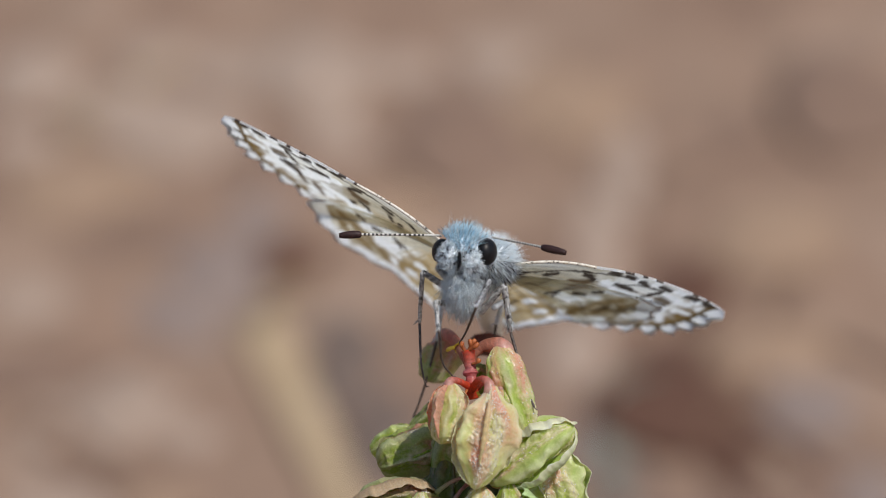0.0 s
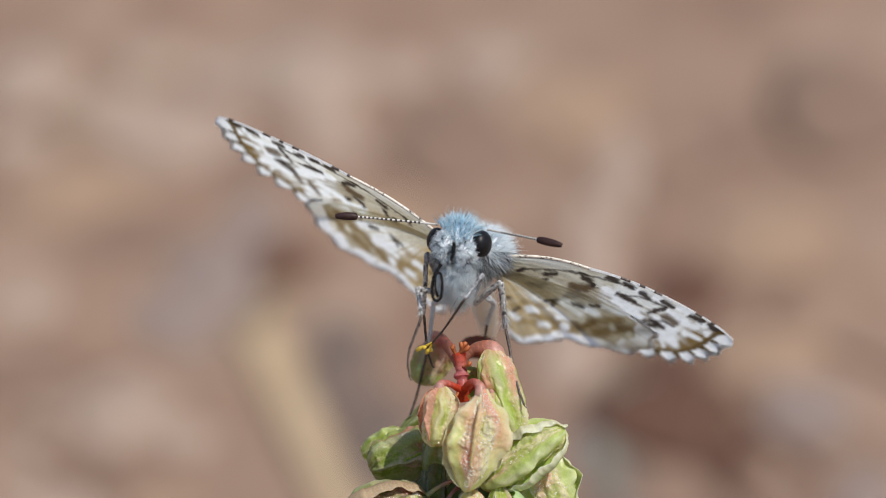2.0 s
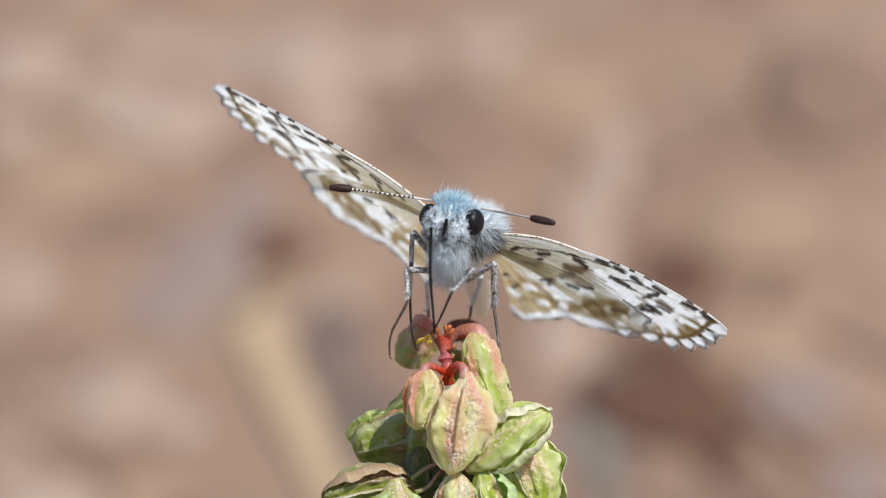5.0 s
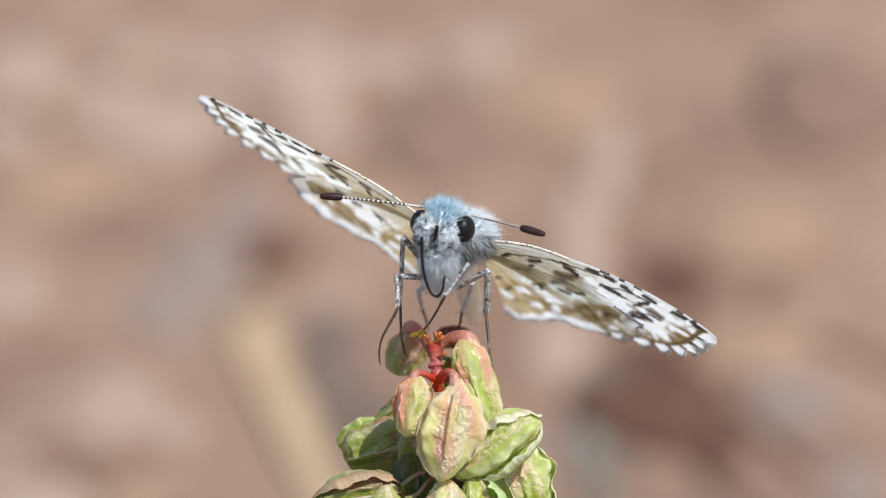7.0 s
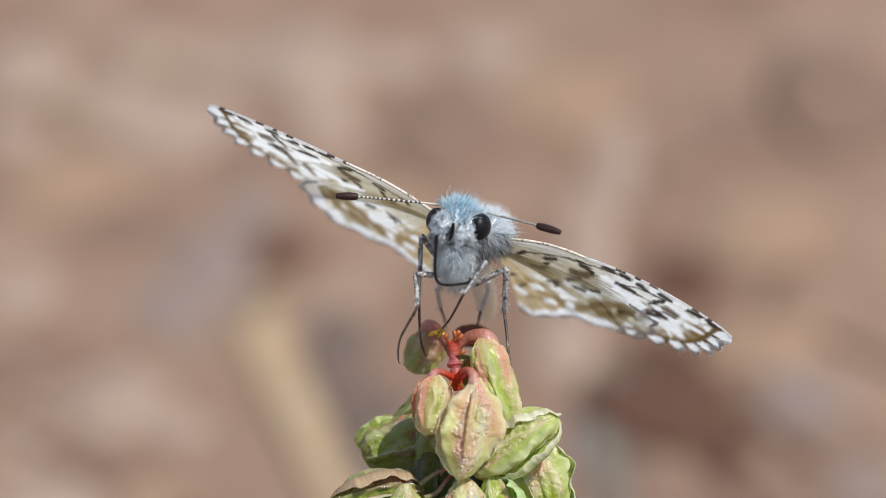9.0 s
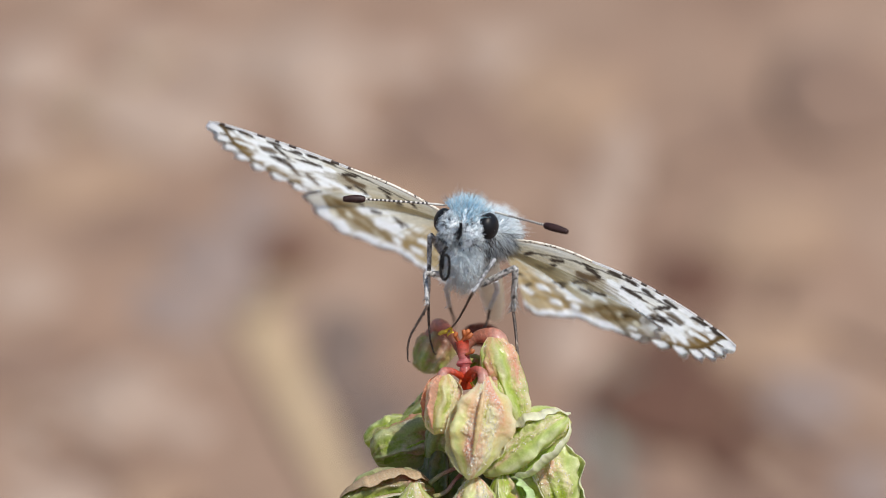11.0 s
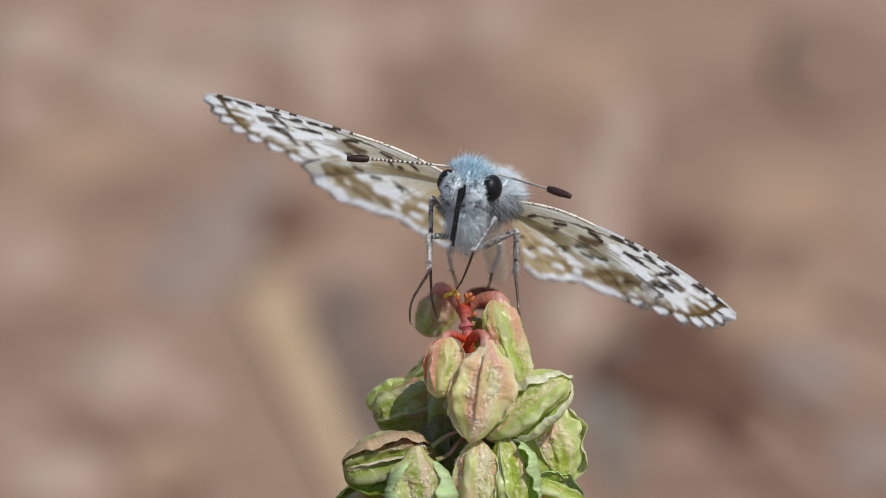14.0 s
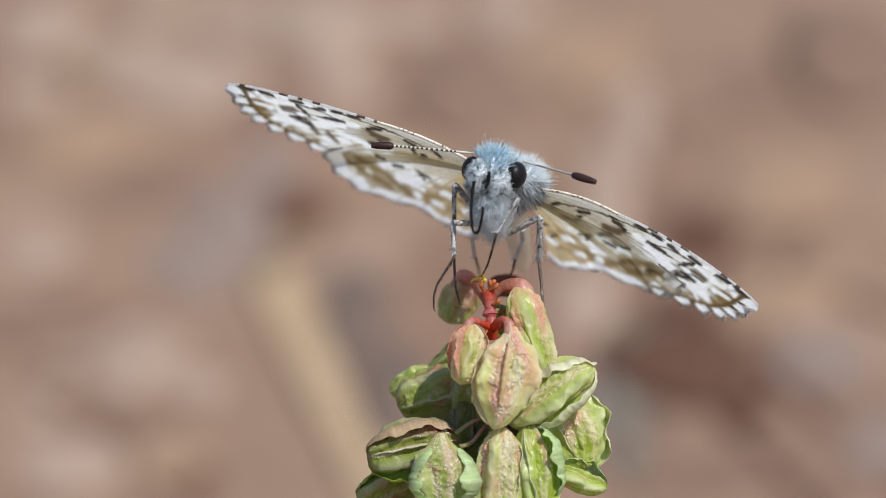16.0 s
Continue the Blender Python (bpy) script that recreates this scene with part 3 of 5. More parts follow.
    for row in range(3):
        for k in range(7):
            a = k * 0.9 + row * 0.45
            x, d, v = math.cos(a), math.sin(a), 880 + row * 105 + rnd.uniform(-12, 12)
            w = 1 + 0.12 * row
            pods.append(((872 + 30 * x, v, 30 + 25 * d), (872 + 165 * w * x, v + 110, 30 + 95 * w * d + 26), 100, 86, rnd.choice([GREEN, MIXED, BACK_SHADED]), rnd.uniform(-50, 50), "", 0.1, 0.9, 0.6, 0.3))
    for i, (a, b, w, dp, mat, spin, label, slender, ruffle, lip, grainy) in enumerate(pods):
        pa, pb = spot(*a), spot(*b)
        ob = pod_mesh("pod", (pb - pa).length, w * U, dp * U, mat, plant, 1.37 * i + 0.4, slender, ruffle, label, lip, i < 16, grainy, CRUSTED.get(i, 0))
        ob.matrix_local = Matrix.Translation(near(pa)) @ turned(pa, pb, spin)
        for k, (angle, t0, t1, wide, curl, inner, outer, wave, said) in enumerate(WINGED.get(i, ())):
            pod_wing(ob, (pb - pa).length, w * U, dp * U, slender, angle - spin, t0, t1, wide * U, curl, inner, outer, 2.3 * i + k, said, wave)

    def strand(name, pts, radii, mat, label="", sides=9):
        line = curve([near(spot(*p)) for p in pts], 6)
        r = np.interp(np.linspace(0, 1, len(line)), np.linspace(0, 1, len(radii)), radii)
        return shape(name, *tube(line, [x * U * (1 + 0.16 * noise.noise((k * 0.7, x, 3))) for k, x in enumerate(r)], sides), mat, plant, label)

    CORE, ROSE, FLESH, LEAFY, UMBER, PINKISH = Vector((0.76, 0.085, 0.03)), Vector((0.72, 0.19, 0.14)), Vector((0.80, 0.47, 0.40)), Vector((0.60, 0.62, 0.24)), Vector((0.52, 0.20, 0.13)), Vector((0.74, 0.22, 0.22))

    def neck(name, pts, radii, shades, label="", sides=14):
        """A fleshy stalk whose colour runs along it from shade to shade."""
        line = curve([near(spot(*p)) for p in pts], 9)
        n = len(line)
        r = np.interp(np.linspace(0, 1, n), np.linspace(0, 1, len(radii)), radii)
        verts, faces = tube(line, [x * U for x in r], sides)
        ob = shape(name, [v + noise.noise_vector(v / (7 * U)) * 0.9 * U for v in verts], faces, POD, plant, label)
        tint = []
        for i in range(n):
            f = i / (n - 1) * (len(shades) - 1)
            j = min(int(f), len(shades) - 2)
            for k in range(sides):
                c = shades[j].lerp(shades[j + 1], f - j) * (1 + 0.35 * noise.noise((i * 0.5, k * 0.9, radii[0])))
                tint.append((c.x, c.y, c.z, 0.05))
        ob.data.color_attributes.new("tint", "FLOAT_COLOR", "POINT").data.foreach_set("color", np.array(tint, dtype=np.float32).ravel())
        return ob

    neck("flower_stalk", [(871, 598, 0), (870, 580, -6), (869, 562, -4), (868, 556, -3), (868, 548, -2), (866, 536, 0), (864, 516, 2)], [12, 12, 9, 15, 10, 10, 12], [CORE * 1.1, CORE, PINKISH, PINKISH, PINKISH * 0.9, ROSE, CORE * 1.1], "pink-red fleshy flower stalk")
    neck("pod_neck", [(871, 584, -6), (856, 574, -22), (840, 568, -30), (830, 574, -34), (828, 600, -40)], [7, 5.5, 6, 9, 10], [CORE, CORE, ROSE, FLESH, FLESH], "curved pink neck of a pod")
    neck("pod_neck", [(872, 582, -10), (880, 570, -34), (892, 566, -54), (902, 582, -64), (896, 640, -72)], [8, 6, 6.5, 10, 14], [CORE, CORE, ROSE, FLESH, LEAFY], "curved pink neck of a pod")
    neck("pod_neck", [(876, 584, 0), (892, 570, -14), (908, 566, -26), (920, 576, -32), (927, 606, -34)], [7, 6, 8, 10, 11], [CORE, ROSE, FLESH, FLESH, FLESH], "curved pink neck of a pod")
    neck("pod_neck", [(868, 546, 6), (874, 524, 8), (888, 510, 8), (908, 507, 6), (924, 516, 4), (940, 560, 0)], [7, 7.5, 10, 15, 20, 19], [ROSE, UMBER, UMBER, UMBER * 1.25, FLESH, LEAFY], "curved pink neck of a pod")
    neck("pod_neck", [(862, 536, 10), (852, 516, 30), (838, 498, 110), (820, 488, 170), (808, 506, 188)], [8, 9, 10, 12, 12], [UMBER, UMBER, ROSE * 0.8, FLESH, FLESH * 0.8], "curved pink neck of a pod")
    neck("midrib", [(902, 604, -88), (899, 630, -104), (894, 660, -110), (889, 690, -109), (884, 716, -102)], [3, 4.6, 4.8, 4.0, 2], [Vector((0.86, 0.66, 0.46)), Vector((0.88, 0.72, 0.40)), Vector((0.90, 0.76, 0.44)), Vector((0.86, 0.78, 0.46))], "raised tan midrib", 10)
    for pts in ([(862, 738, 0), (850, 742, -8), (830, 750, -16), (806, 768, -18)], [(864, 750, -6), (852, 762, -20), (836, 782, -26), (814, 792, -28)], [(900, 746, -4), (918, 738, -12), (936, 742, -16), (952, 738, -16)], [(868, 744, -10), (872, 758, -26), (866, 770, -34)]):
        neck("pedicel", pts, [4, 3.4, 3.6, 5], [ROSE * 0.8, FLESH * 0.8, LEAFY * 0.8], "thin pinkish pedicel", 8)
    for pts, mat in [(((864, 516, -6), (874, 510, -14), (882, 502, -14)), STAMEN_RUST), (((862, 518, -4), (868, 506, -10), (866, 496, -12)), STAMEN_RUST),
                     (((858, 518, -4), (852, 508, -10), (854, 500, -12)), STAMEN_RUST), (((866, 516, -8), (872, 502, -12), (876, 496, -10)), STAMEN_RUST),
                     (((870, 540, -10), (880, 536, -16), (884, 530, -16)), STAMEN_RUST), (((862, 585, -20), (856, 596, -30), (850, 600, -34)), STAMEN_RUST),
                     (((880, 590, -24), (886, 600, -40), (884, 612, -44)), STAMEN)]:
        strand("stamen", pts, [2.2, 2.4, 4.6, 3.4], mat, "", 9)
    return plant


build_plant()


# ---- the butterfly: its space has x to the right, y ahead and z up in the view ----
REST = Vector((884, 312, 0))
butterfly = new("butterfly")
butterfly.matrix_world = Matrix.Translation(spot(*REST)) @ VIEW.to_4x4()
tagged(butterfly, "checkered white and brown butterfly with blue-haired head, perched on seed pods", "butterfly")


def on_body(h, v, d=0.0):
    return Vector(((h - REST.x) * U, (d - REST.z) * U, (REST.y - v) * U))


# Head, in its own space: x right, y ahead, z up, from its middle.
HEAD_AT = on_body(870, 314, -20)
head = shape("head", *ball((0, 0, 0), (44 * U, 40 * U, 43 * U), 20, 28, 0.06, 3), SKIN, butterfly, "head with dense pale blue and white hair")
head.location = HEAD_AT
eye_l = shape("eye", *ball((0, 0, 0), (15 * U, 22 * U, 22 * U), 20, 28), EYE_BLACK, head, "glossy black bulging eye")
eye_l.location = (-39 * U, 9 * U, 8 * U)
eye_r = shape("eye", *ball((0, 0, 0), (18 * U, 25 * U, 24 * U), 20, 28), EYE_BLACK, head, "glossy black bulging eye")
eye_r.location = (41 * U, -10 * U, 12 * U)
for ob, turn in ((eye_l, 24), (eye_r, -24)):
    ob.rotation_euler = (0, radians(-6 if turn < 0 else 6), radians(turn))


def build_head_hair():
    rnd = random.Random(21)
    roots = []
    for _ in range(9500):
        n = Vector((rnd.gauss(0, 1), rnd.gauss(0, 1), rnd.gauss(0, 1))).normalized()
        if n.y > 0.75 or (abs(n.x) > 0.72 and -0.25 < n.z < 0.6):
            continue
        p = Vector((n.x * 43, n.y * 39, n.z * 42)) * U
        if (p.x / U + 43) ** 2 / 500 + (p.z / U - 9) ** 2 / 620 < 1 or (p.x / U - 42) ** 2 / 460 + (p.z / U - 9) ** 2 / 560 < 1 and n.y < 0.4:
            continue
        top = n.z > 0.24 - 0.10 * abs(n.x) + rnd.gauss(0, 0.08)
        if top:
            slot = 0 if rnd.random() < 0.74 - 0.3 * abs(n.x) else (1 if rnd.random() < 0.8 else 2)
            way, k = (n + Vector((0.1, -0.1, 0.45))).normalized(), 0.85 + 0.45 * max(0, n.z)
        else:
            slot = (1 if rnd.random() < 0.84 else 2) if noise.noise(p / (8 * U)) < rnd.gauss(0.26, 0.08) else (3 if rnd.random() < 0.6 else 2)
            way, k = (n * 0.7 + Vector((0.15 * (1 if n.x > 0 else -1), -0.35, -0.55))).normalized(), 0.62
        if top and rnd.random() < 0.06:
            k, slot = k * rnd.uniform(1.2, 1.75), rnd.choice([0, 1, 2, 2, 3])
        roots.append((p, way, slot, k))
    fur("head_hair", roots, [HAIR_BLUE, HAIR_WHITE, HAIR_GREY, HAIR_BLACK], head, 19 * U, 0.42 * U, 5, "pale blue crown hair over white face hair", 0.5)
    # Two hairy palps under the face with a black tuft between them.
    for sx in (-1, 1):
        c = Vector((sx * 19 - 5, -33, -9 - 4 * sx)) * U
        palp = shape("palp", *ball((0, 0, 0), (17 * U, 17 * U, 27 * U), 14, 20, 0.12, sx), SKIN, head, "white bristly palp")
        palp.location = c
        hairs = []
        for _ in range(2200):
            n = Vector((rnd.gauss(0, 1), rnd.gauss(0, 1), rnd.gauss(0, 1))).normalized()
            if n.y > 0.5:
                continue
            q = Vector((n.x * 16, n.y * 16, n.z * 26)) * U
            slot = (0 if rnd.random() < 0.9 else 1) if noise.noise((q + c) / (7 * U)) < rnd.gauss(0.24, 0.08) else rnd.choice((1, 2, 2))
            hairs.append((q, (n + Vector((0.1 * sx, -0.5, -0.2))).normalized(), slot, 1.0))
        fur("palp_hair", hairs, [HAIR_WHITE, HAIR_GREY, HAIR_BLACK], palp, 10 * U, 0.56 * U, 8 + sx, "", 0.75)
    tuft = []
    for _ in range(90):
        p = Vector((rnd.gauss(-6, 1.3), -60 + rnd.gauss(0, 1.5), rnd.uniform(-18, 9))) * U
        tuft.append((p, Vector((0, -0.5, -0.85)), 0, 1.0))
    fur("nose_tuft", tuft, [HAIR_BLACK], head, 9 * U, 1.0 * U, 3, "black bristles between the palps")


build_head_hair()


def on_head(h, v, d):
    """A place in the head's space, from the plane of focus, with the head leaning as at the end."""
    return Matrix.Rotation(radians(-11.4), 3, "Y") @ (on_body(h, v, d) - HEAD_AT)


def antenna(shaft, club, label):
    """A banded shaft and a long club, in one piece."""
    line = curve([on_head(*p) for p in shaft], 26)
    n = len(line)
    rad = [(2.05 + 0.25 * math.sin(i * math.pi / 2)) * U for i in range(n)]
    tip = curve([on_head(*p) for p in club], 8)
    m = len(tip)
    rad += [(1.6 + 5.6 * math.sin(math.pi * min(1, 0.05 + 0.90 * (i / (m - 1)) ** 0.8)) ** 0.42) * U for i in range(1, m)]
    verts, faces = tube(line + tip[1:], rad, 10)
    index = []
    for i in range(n + m - 2):
        index += [2 if i >= n - 1 else (1 if i < 22 else (0 if (i // 2) % 2 else 1))] * 10
    return shape("antenna", verts, faces, [BAND_DARK, BAND_PALE, CLUB], head, label, index + [1, 2])


antenna_l = antenna([(838, 272, -10), (800, 268, -10), (745, 263, -8), (697, 259, -6)], [(697, 259, -6), (678, 258, -6), (657, 258, -5)], "thin black and white banded antenna with a dark brown club")
antenna_r = antenna([(926, 286, -6), (955, 294, -26), (985, 302, -48), (1010, 309, -64)], [(1010, 309, -64), (1030, 315, -74), (1052, 322, -84)], "thin black and white banded antenna with a dark brown club")

# Thorax and abdomen.
thorax = shape("thorax", *ball(on_body(908, 320, 66), (50 * U, 80 * U, 34 * U), 20, 28, 0.08, 9), SKIN, butterfly, "thorax covered in long white and grey hair")
chest = shape("chest", *ball(on_body(867, 362, -14), (25 * U, 42 * U, 44 * U), 18, 26, 0.08, 2), SKIN, butterfly, "chest with long white downy hair")


def body_tail():
    line = curve([on_body(904, 366, 90), on_body(916, 404, 190), on_body(926, 446, 300), on_body(930, 474, 380)], 8)
    n = len(line)
    rad = [(26 * (1 - 0.55 * (i / (n - 1)) ** 2) * (1 + 0.04 * math.cos(i * 2.2))) * U for i in range(n - 1)] + [6 * U]
    return shape("abdomen", *tube(line, rad, 20), ABDOMEN, butterfly, "cream-coloured slender abdomen")


body_tail()


def build_body_hair():
    rnd = random.Random(31)
    roots = []
    c, r = on_body(908, 320, 66), Vector((50, 80, 34)) * U
    for _ in range(5600):
        n = Vector((rnd.gauss(0, 1), rnd.gauss(0, 1), rnd.gauss(0, 1))).normalized()
        if n.y > 0.7:
            continue
        p = c + Vector((n.x * r.x, n.y * r.y, n.z * r.z)) * 0.98
        side = n.x > -0.1 and n.y < 0.2 and n.z < -0.02
        slot = (2 if rnd.random() < 0.62 else 1) if side and noise.noise(p / (5 * U)) > rnd.gauss(0.0, 0.1) else (0 if rnd.random() < 0.97 else 1)
        roots.append((p, (n + Vector((0.25 * n.x, -0.05, -0.25 if n.z < 0.3 else 0.15))).normalized(), slot, 1.0))
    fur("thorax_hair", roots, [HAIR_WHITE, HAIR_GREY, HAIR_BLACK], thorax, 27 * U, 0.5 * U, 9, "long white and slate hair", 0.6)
    roots = []
    c, r = on_body(867, 362, -14), Vector((25, 42, 44)) * U
    for _ in range(4200):
        n = Vector((rnd.gauss(0, 1), rnd.gauss(0, 1), rnd.gauss(0, 1))).normalized()
        if n.y > 0.4 or (n.x < -0.15 and rnd.random() < 0.55):  # the shaded flank is smoother
            continue
        p = c + Vector((n.x * r.x, n.y * r.y, n.z * r.z)) * 0.98
        slot = 0 if noise.noise(Vector((p.x, p.y, p.z * 0.4)) / (6 * U)) < rnd.gauss(0.56, 0.1) else (1 if rnd.random() < 0.75 else 2)
        roots.append((p, (n * 0.5 + Vector((0, -0.2, -0.95))).normalized(), slot, 1.0))
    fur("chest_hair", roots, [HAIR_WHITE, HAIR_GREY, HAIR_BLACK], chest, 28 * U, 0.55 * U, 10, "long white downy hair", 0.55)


build_body_hair()

# ---- wings: x along the span, y back, z up; one unit as above ----
SPAN = 460.0
FORE_N, FORE_M = 240, 130
CREAM, WHITE, OLIVE = np.array((0.63, 0.60, 0.48)), np.array((0.915, 0.945, 0.925)), np.array((0.22, 0.138, 0.042))
DARK, GREYISH = np.array((0.040, 0.028, 0.020)), np.array((0.42, 0.375, 0.265))
TAN, BROWN = np.array((0.47, 0.325, 0.13)), np.array((0.12, 0.08, 0.042))


def soft_step(x, a, b):
    return np.clip((x - a) / (b - a), 0, 1)


def blend(col, other, w):
    return col * (1 - w[..., None]) + other * w[..., None]


def speckle(x, y, scale, seed):
    """Smooth uneven values from -1 to 1 over a grid."""
    out = np.zeros(x.shape)
    for i in np.ndindex(x.shape):
        out[i] = noise.noise((x[i] / scale, y[i] / scale, seed)) + 0.5 * noise.noise((x[i] / scale * 2.3, y[i] / scale * 2.3, seed + 9))
    return out


def fore_edges(s):
    """Front and hind edge of the forewing along the span: an arched front edge, a blunt tip, a gently bowed outer margin."""
    lead = -60 * np.sin(np.pi * s ** 0.82) + 6 * s + 16 * s ** 20
    x = SPAN * s
    inner = 48 + 197 * (np.minimum(x, 287) / 287) ** 1.25
    outer = np.interp(x, [287, 306, 350, 388, 415, 433, 445, 453, 458, SPAN], [245, 233, 208, 191, 170, 145, 116, 84, 58, 36])
    return lead, np.where(x < 287, inner, outer)


def stroke(col, ink, x, y, lines, wide, k=1.0, soft=2.4, tall=0.22):
    """Lays ink along short uneven lines, each through the given places; the marks run out further across the span than along it."""
    for line in lines:
        far = np.full(x.shape, 1e9)
        for (ax, ay), (bx, by) in zip(line, line[1:]):
            dx, dy = bx - ax, by - ay
            u = np.clip(((x - ax) * dx + (y - ay) * dy * tall) / (dx * dx + dy * dy * tall + 1e-9), 0, 1)
            far = np.minimum(far, np.hypot(x - ax - u * dx, (y - ay - u * dy) * tall ** 0.5))
        col = blend(col, ink, soft_step(-far, -wide - soft, -wide + soft) * k)
    return col


BEAD = 43.5  # the run of one white oval along the forewing's margin
# Marks on the underside of the wings, each a short line of (along the span, back).
FORE_BLACK = [[(53, 40), (62, 22)], [(102, 21), (118, 8)], [(105, 63), (109, 43)], [(85, 63), (90, 61)], [(156, 81), (158, 66), (174, 50)], [(185, 79), (193, 86)],
              [(164, -17), (180, -8), (192, 6)], [(236, 8), (252, 14), (271, 20)], [(306, 40), (326, 2)], [(306, 96), (332, 82)], [(318, 66), (344, 80)], [(272, -25), (291, -13)], [(315, -22), (337, -13)]]
FORE_EDGE = [[(238, -40), (254, -34)], [(374, -5), (396, -3)], [(412, 2), (438, 15)], [(202, -46), (222, -42)]]
FORE_LINES = [[(56, 26), (90, 8), (142, -21), (170, -30)], [(152, -27), (206, -33), (253, -36)], [(271, 21), (290, 29)], [(245, 8), (280, -8), (330, -2)], [(360, 60), (336, 52), (317, 75)]]
FORE_BROWN = [[(156, 30), (188, 16)], [(335, 33), (358, 45)], [(276, 106), (264, 143)], [(311, 80), (300, 128)], [(181, 30), (160, 36)], [(435, 40), (428, 72)]]
FORE_PALE = [[(213, 6), (238, 18)], [(267, 58), (311, 88)], [(324, 58), (364, 74)], [(338, 16), (372, 30)], [(322, 114), (340, 113)], [(349, 104), (380, 118)], [(241, 36), (284, 54)], [(200, 98), (252, 86)], [(200, 120), (156, 92)], [(240, 120), (285, 150)]]
FORE_SPOTS = [[(380, 34), (394, 30)], [(384, 70), (386, 72)], [(417, 37), (420, 40)], [(393, 6), (406, 11)], [(258, -29), (278, -22)], [(298, -27), (312, -22)], [(349, -18), (372, -11)]]
HIND_BLACK = [[(103, 147), (122, 131)], [(115, 138), (116, 160)], [(29, 183), (36, 174)], [(44, 233), (55, 214)], [(152, 128), (172, 132)], [(186, 112), (200, 106)]]
HIND_WHITE = [[(70, 208), (86, 204)], [(98, 258), (112, 252)], [(122, 168), (172, 194)], [(160, 112), (196, 142)], [(128, 204), (166, 180)], [(206, 94), (240, 106)], [(142, 241), (144, 243)], [(40, 250), (52, 262)]]
HIND_OLIVE = [[(155, 244), (194, 186), (240, 142)], [(200, 234), (274, 156)], [(52, 270), (140, 252)], [(44, 208), (136, 238)], [(96, 226), (116, 232)], [(60, 180), (98, 176)]]


def build_wing_grids():
    s, c = np.meshgrid(np.linspace(0, 1, FORE_N) ** 0.9, np.linspace(0, 1, FORE_M), indexing="ij")
    lead, trail = fore_edges(s)
    x, y = SPAN * s, lead + (trail - lead) * c
    x = x + 3 * np.sin(np.pi * c) * s ** 8
    z = 0.7 * np.cos(c * np.pi * 14) * (1 - s) * 0.6 - 10 * s ** 3 * c
    # distance to the outer margin, and the run along it from the tip
    ss = np.linspace(287 / SPAN, 1, 160) ** 0.8
    ss = 287 / SPAN + (1 - 287 / SPAN) * (ss - ss[0]) / (1 - ss[0])
    mx, my = SPAN * ss, fore_edges(ss)[1]
    dd = np.hypot(x[..., None] - mx, y[..., None] - my)
    m, along = dd.min(-1), dd.argmin(-1)
    run = np.concatenate([[0], np.cumsum(np.hypot(np.diff(mx), np.diff(my)))])
    run = run[-1] - run
    arc = run[along]
    outer = soft_step(x, 268, 288)
    bead = np.cos(2 * np.pi * arc / BEAD) * np.clip(1 - m / 34, 0, 1) * outer
    tx, ty = np.gradient(mx), np.gradient(my)
    size = np.hypot(tx, ty)
    px, py = x, y
    x, y = x - 5.0 * bead * (ty / size)[along], y + 5.0 * bead * (tx / size)[along]
    z = z - 2.5 * bead
    n1, n2, n3 = speckle(px, py, 34, 2.0), speckle(px, py, 13, 5.0), speckle(px, py, 6, 8.0)
    wx, wy = px + 4.5 * n2 + 2.2 * n3, py + 4.5 * speckle(px, py, 13, 25.0) + 2.2 * n3
    col = np.ones(x.shape + (3,)) * CREAM
    col = blend(col, GREYISH, soft_step(-px + 40 * n1, -205, -110) * 0.82)
    col = blend(col, WHITE, soft_step(px + 50 * n1, 196, 240) * 0.62)
    col = blend(col, WHITE * 0.85, soft_step(-c + 0.05 * n1, -0.34, -0.10) * soft_step(-px, -170, -110) * 0.45)
    # warm dusk towards the hind edge
    col = blend(col, TAN, soft_step(c + 0.12 * n1, 0.52, 0.70) * soft_step(px, 20, 70) * soft_step(-px, -300, -240) * 0.25)
    # veins fan out to the gaps of the margin
    for k in range(7):
        j = int(np.abs(run - BEAD * (k + 0.5)).argmin())
        ink, w = (OLIVE * 0.7, 3.0) if k else (OLIVE, 2.0)
        col = stroke(col, ink, px + 1.5 * n2, py + 1.5 * n3, [[(178, 10 + 9 * k), (178 + (mx[j] - 178) * 0.5, 10 + 9 * k + (my[j] - 10 - 9 * k) * 0.48), (mx[j], my[j])]], w * 0.7, 0.7, 2)
    col = stroke(col, OLIVE, px, py, [[(20, 30), (110, 28), (178, 16)], [(20, 44), (130, 80), (236, 150)], [(16, 52), (110, 118), (230, 190)]], 1.0, 0.35)
    # brown band before the margin, widest at the tip, with pale spots
    band = soft_step(-m + 9 * n1 + 5 * n2, -66, -52) * soft_step(m, 16, 24) * soft_step(px, 262, 300)
    col = blend(col, OLIVE, band * (0.66 + 0.2 * np.tanh(3 * n2)) * 1.15)
    tip = soft_step(px + 9 * n1, 372, 400) * soft_step(m, 14, 22)
    col = blend(col, OLIVE * 0.95, tip * 0.85)
    cell = np.abs(((arc / BEAD + 0.5) % 1) - 0.5)
    col = blend(col, WHITE * 0.95, soft_step(-np.hypot(cell * 40, (m - 54 + 6 * n1) * 0.6), -13, -7) * (0.55 + 0.45 * np.tanh(4 * np.sin(arc / 19.0))) * outer)
    col = stroke(col, WHITE, wx, wy, FORE_PALE, 7.5, 0.95, 3)
    col = stroke(col, BROWN, wx, wy, FORE_BROWN, 6.5, 0.9, 3.5)
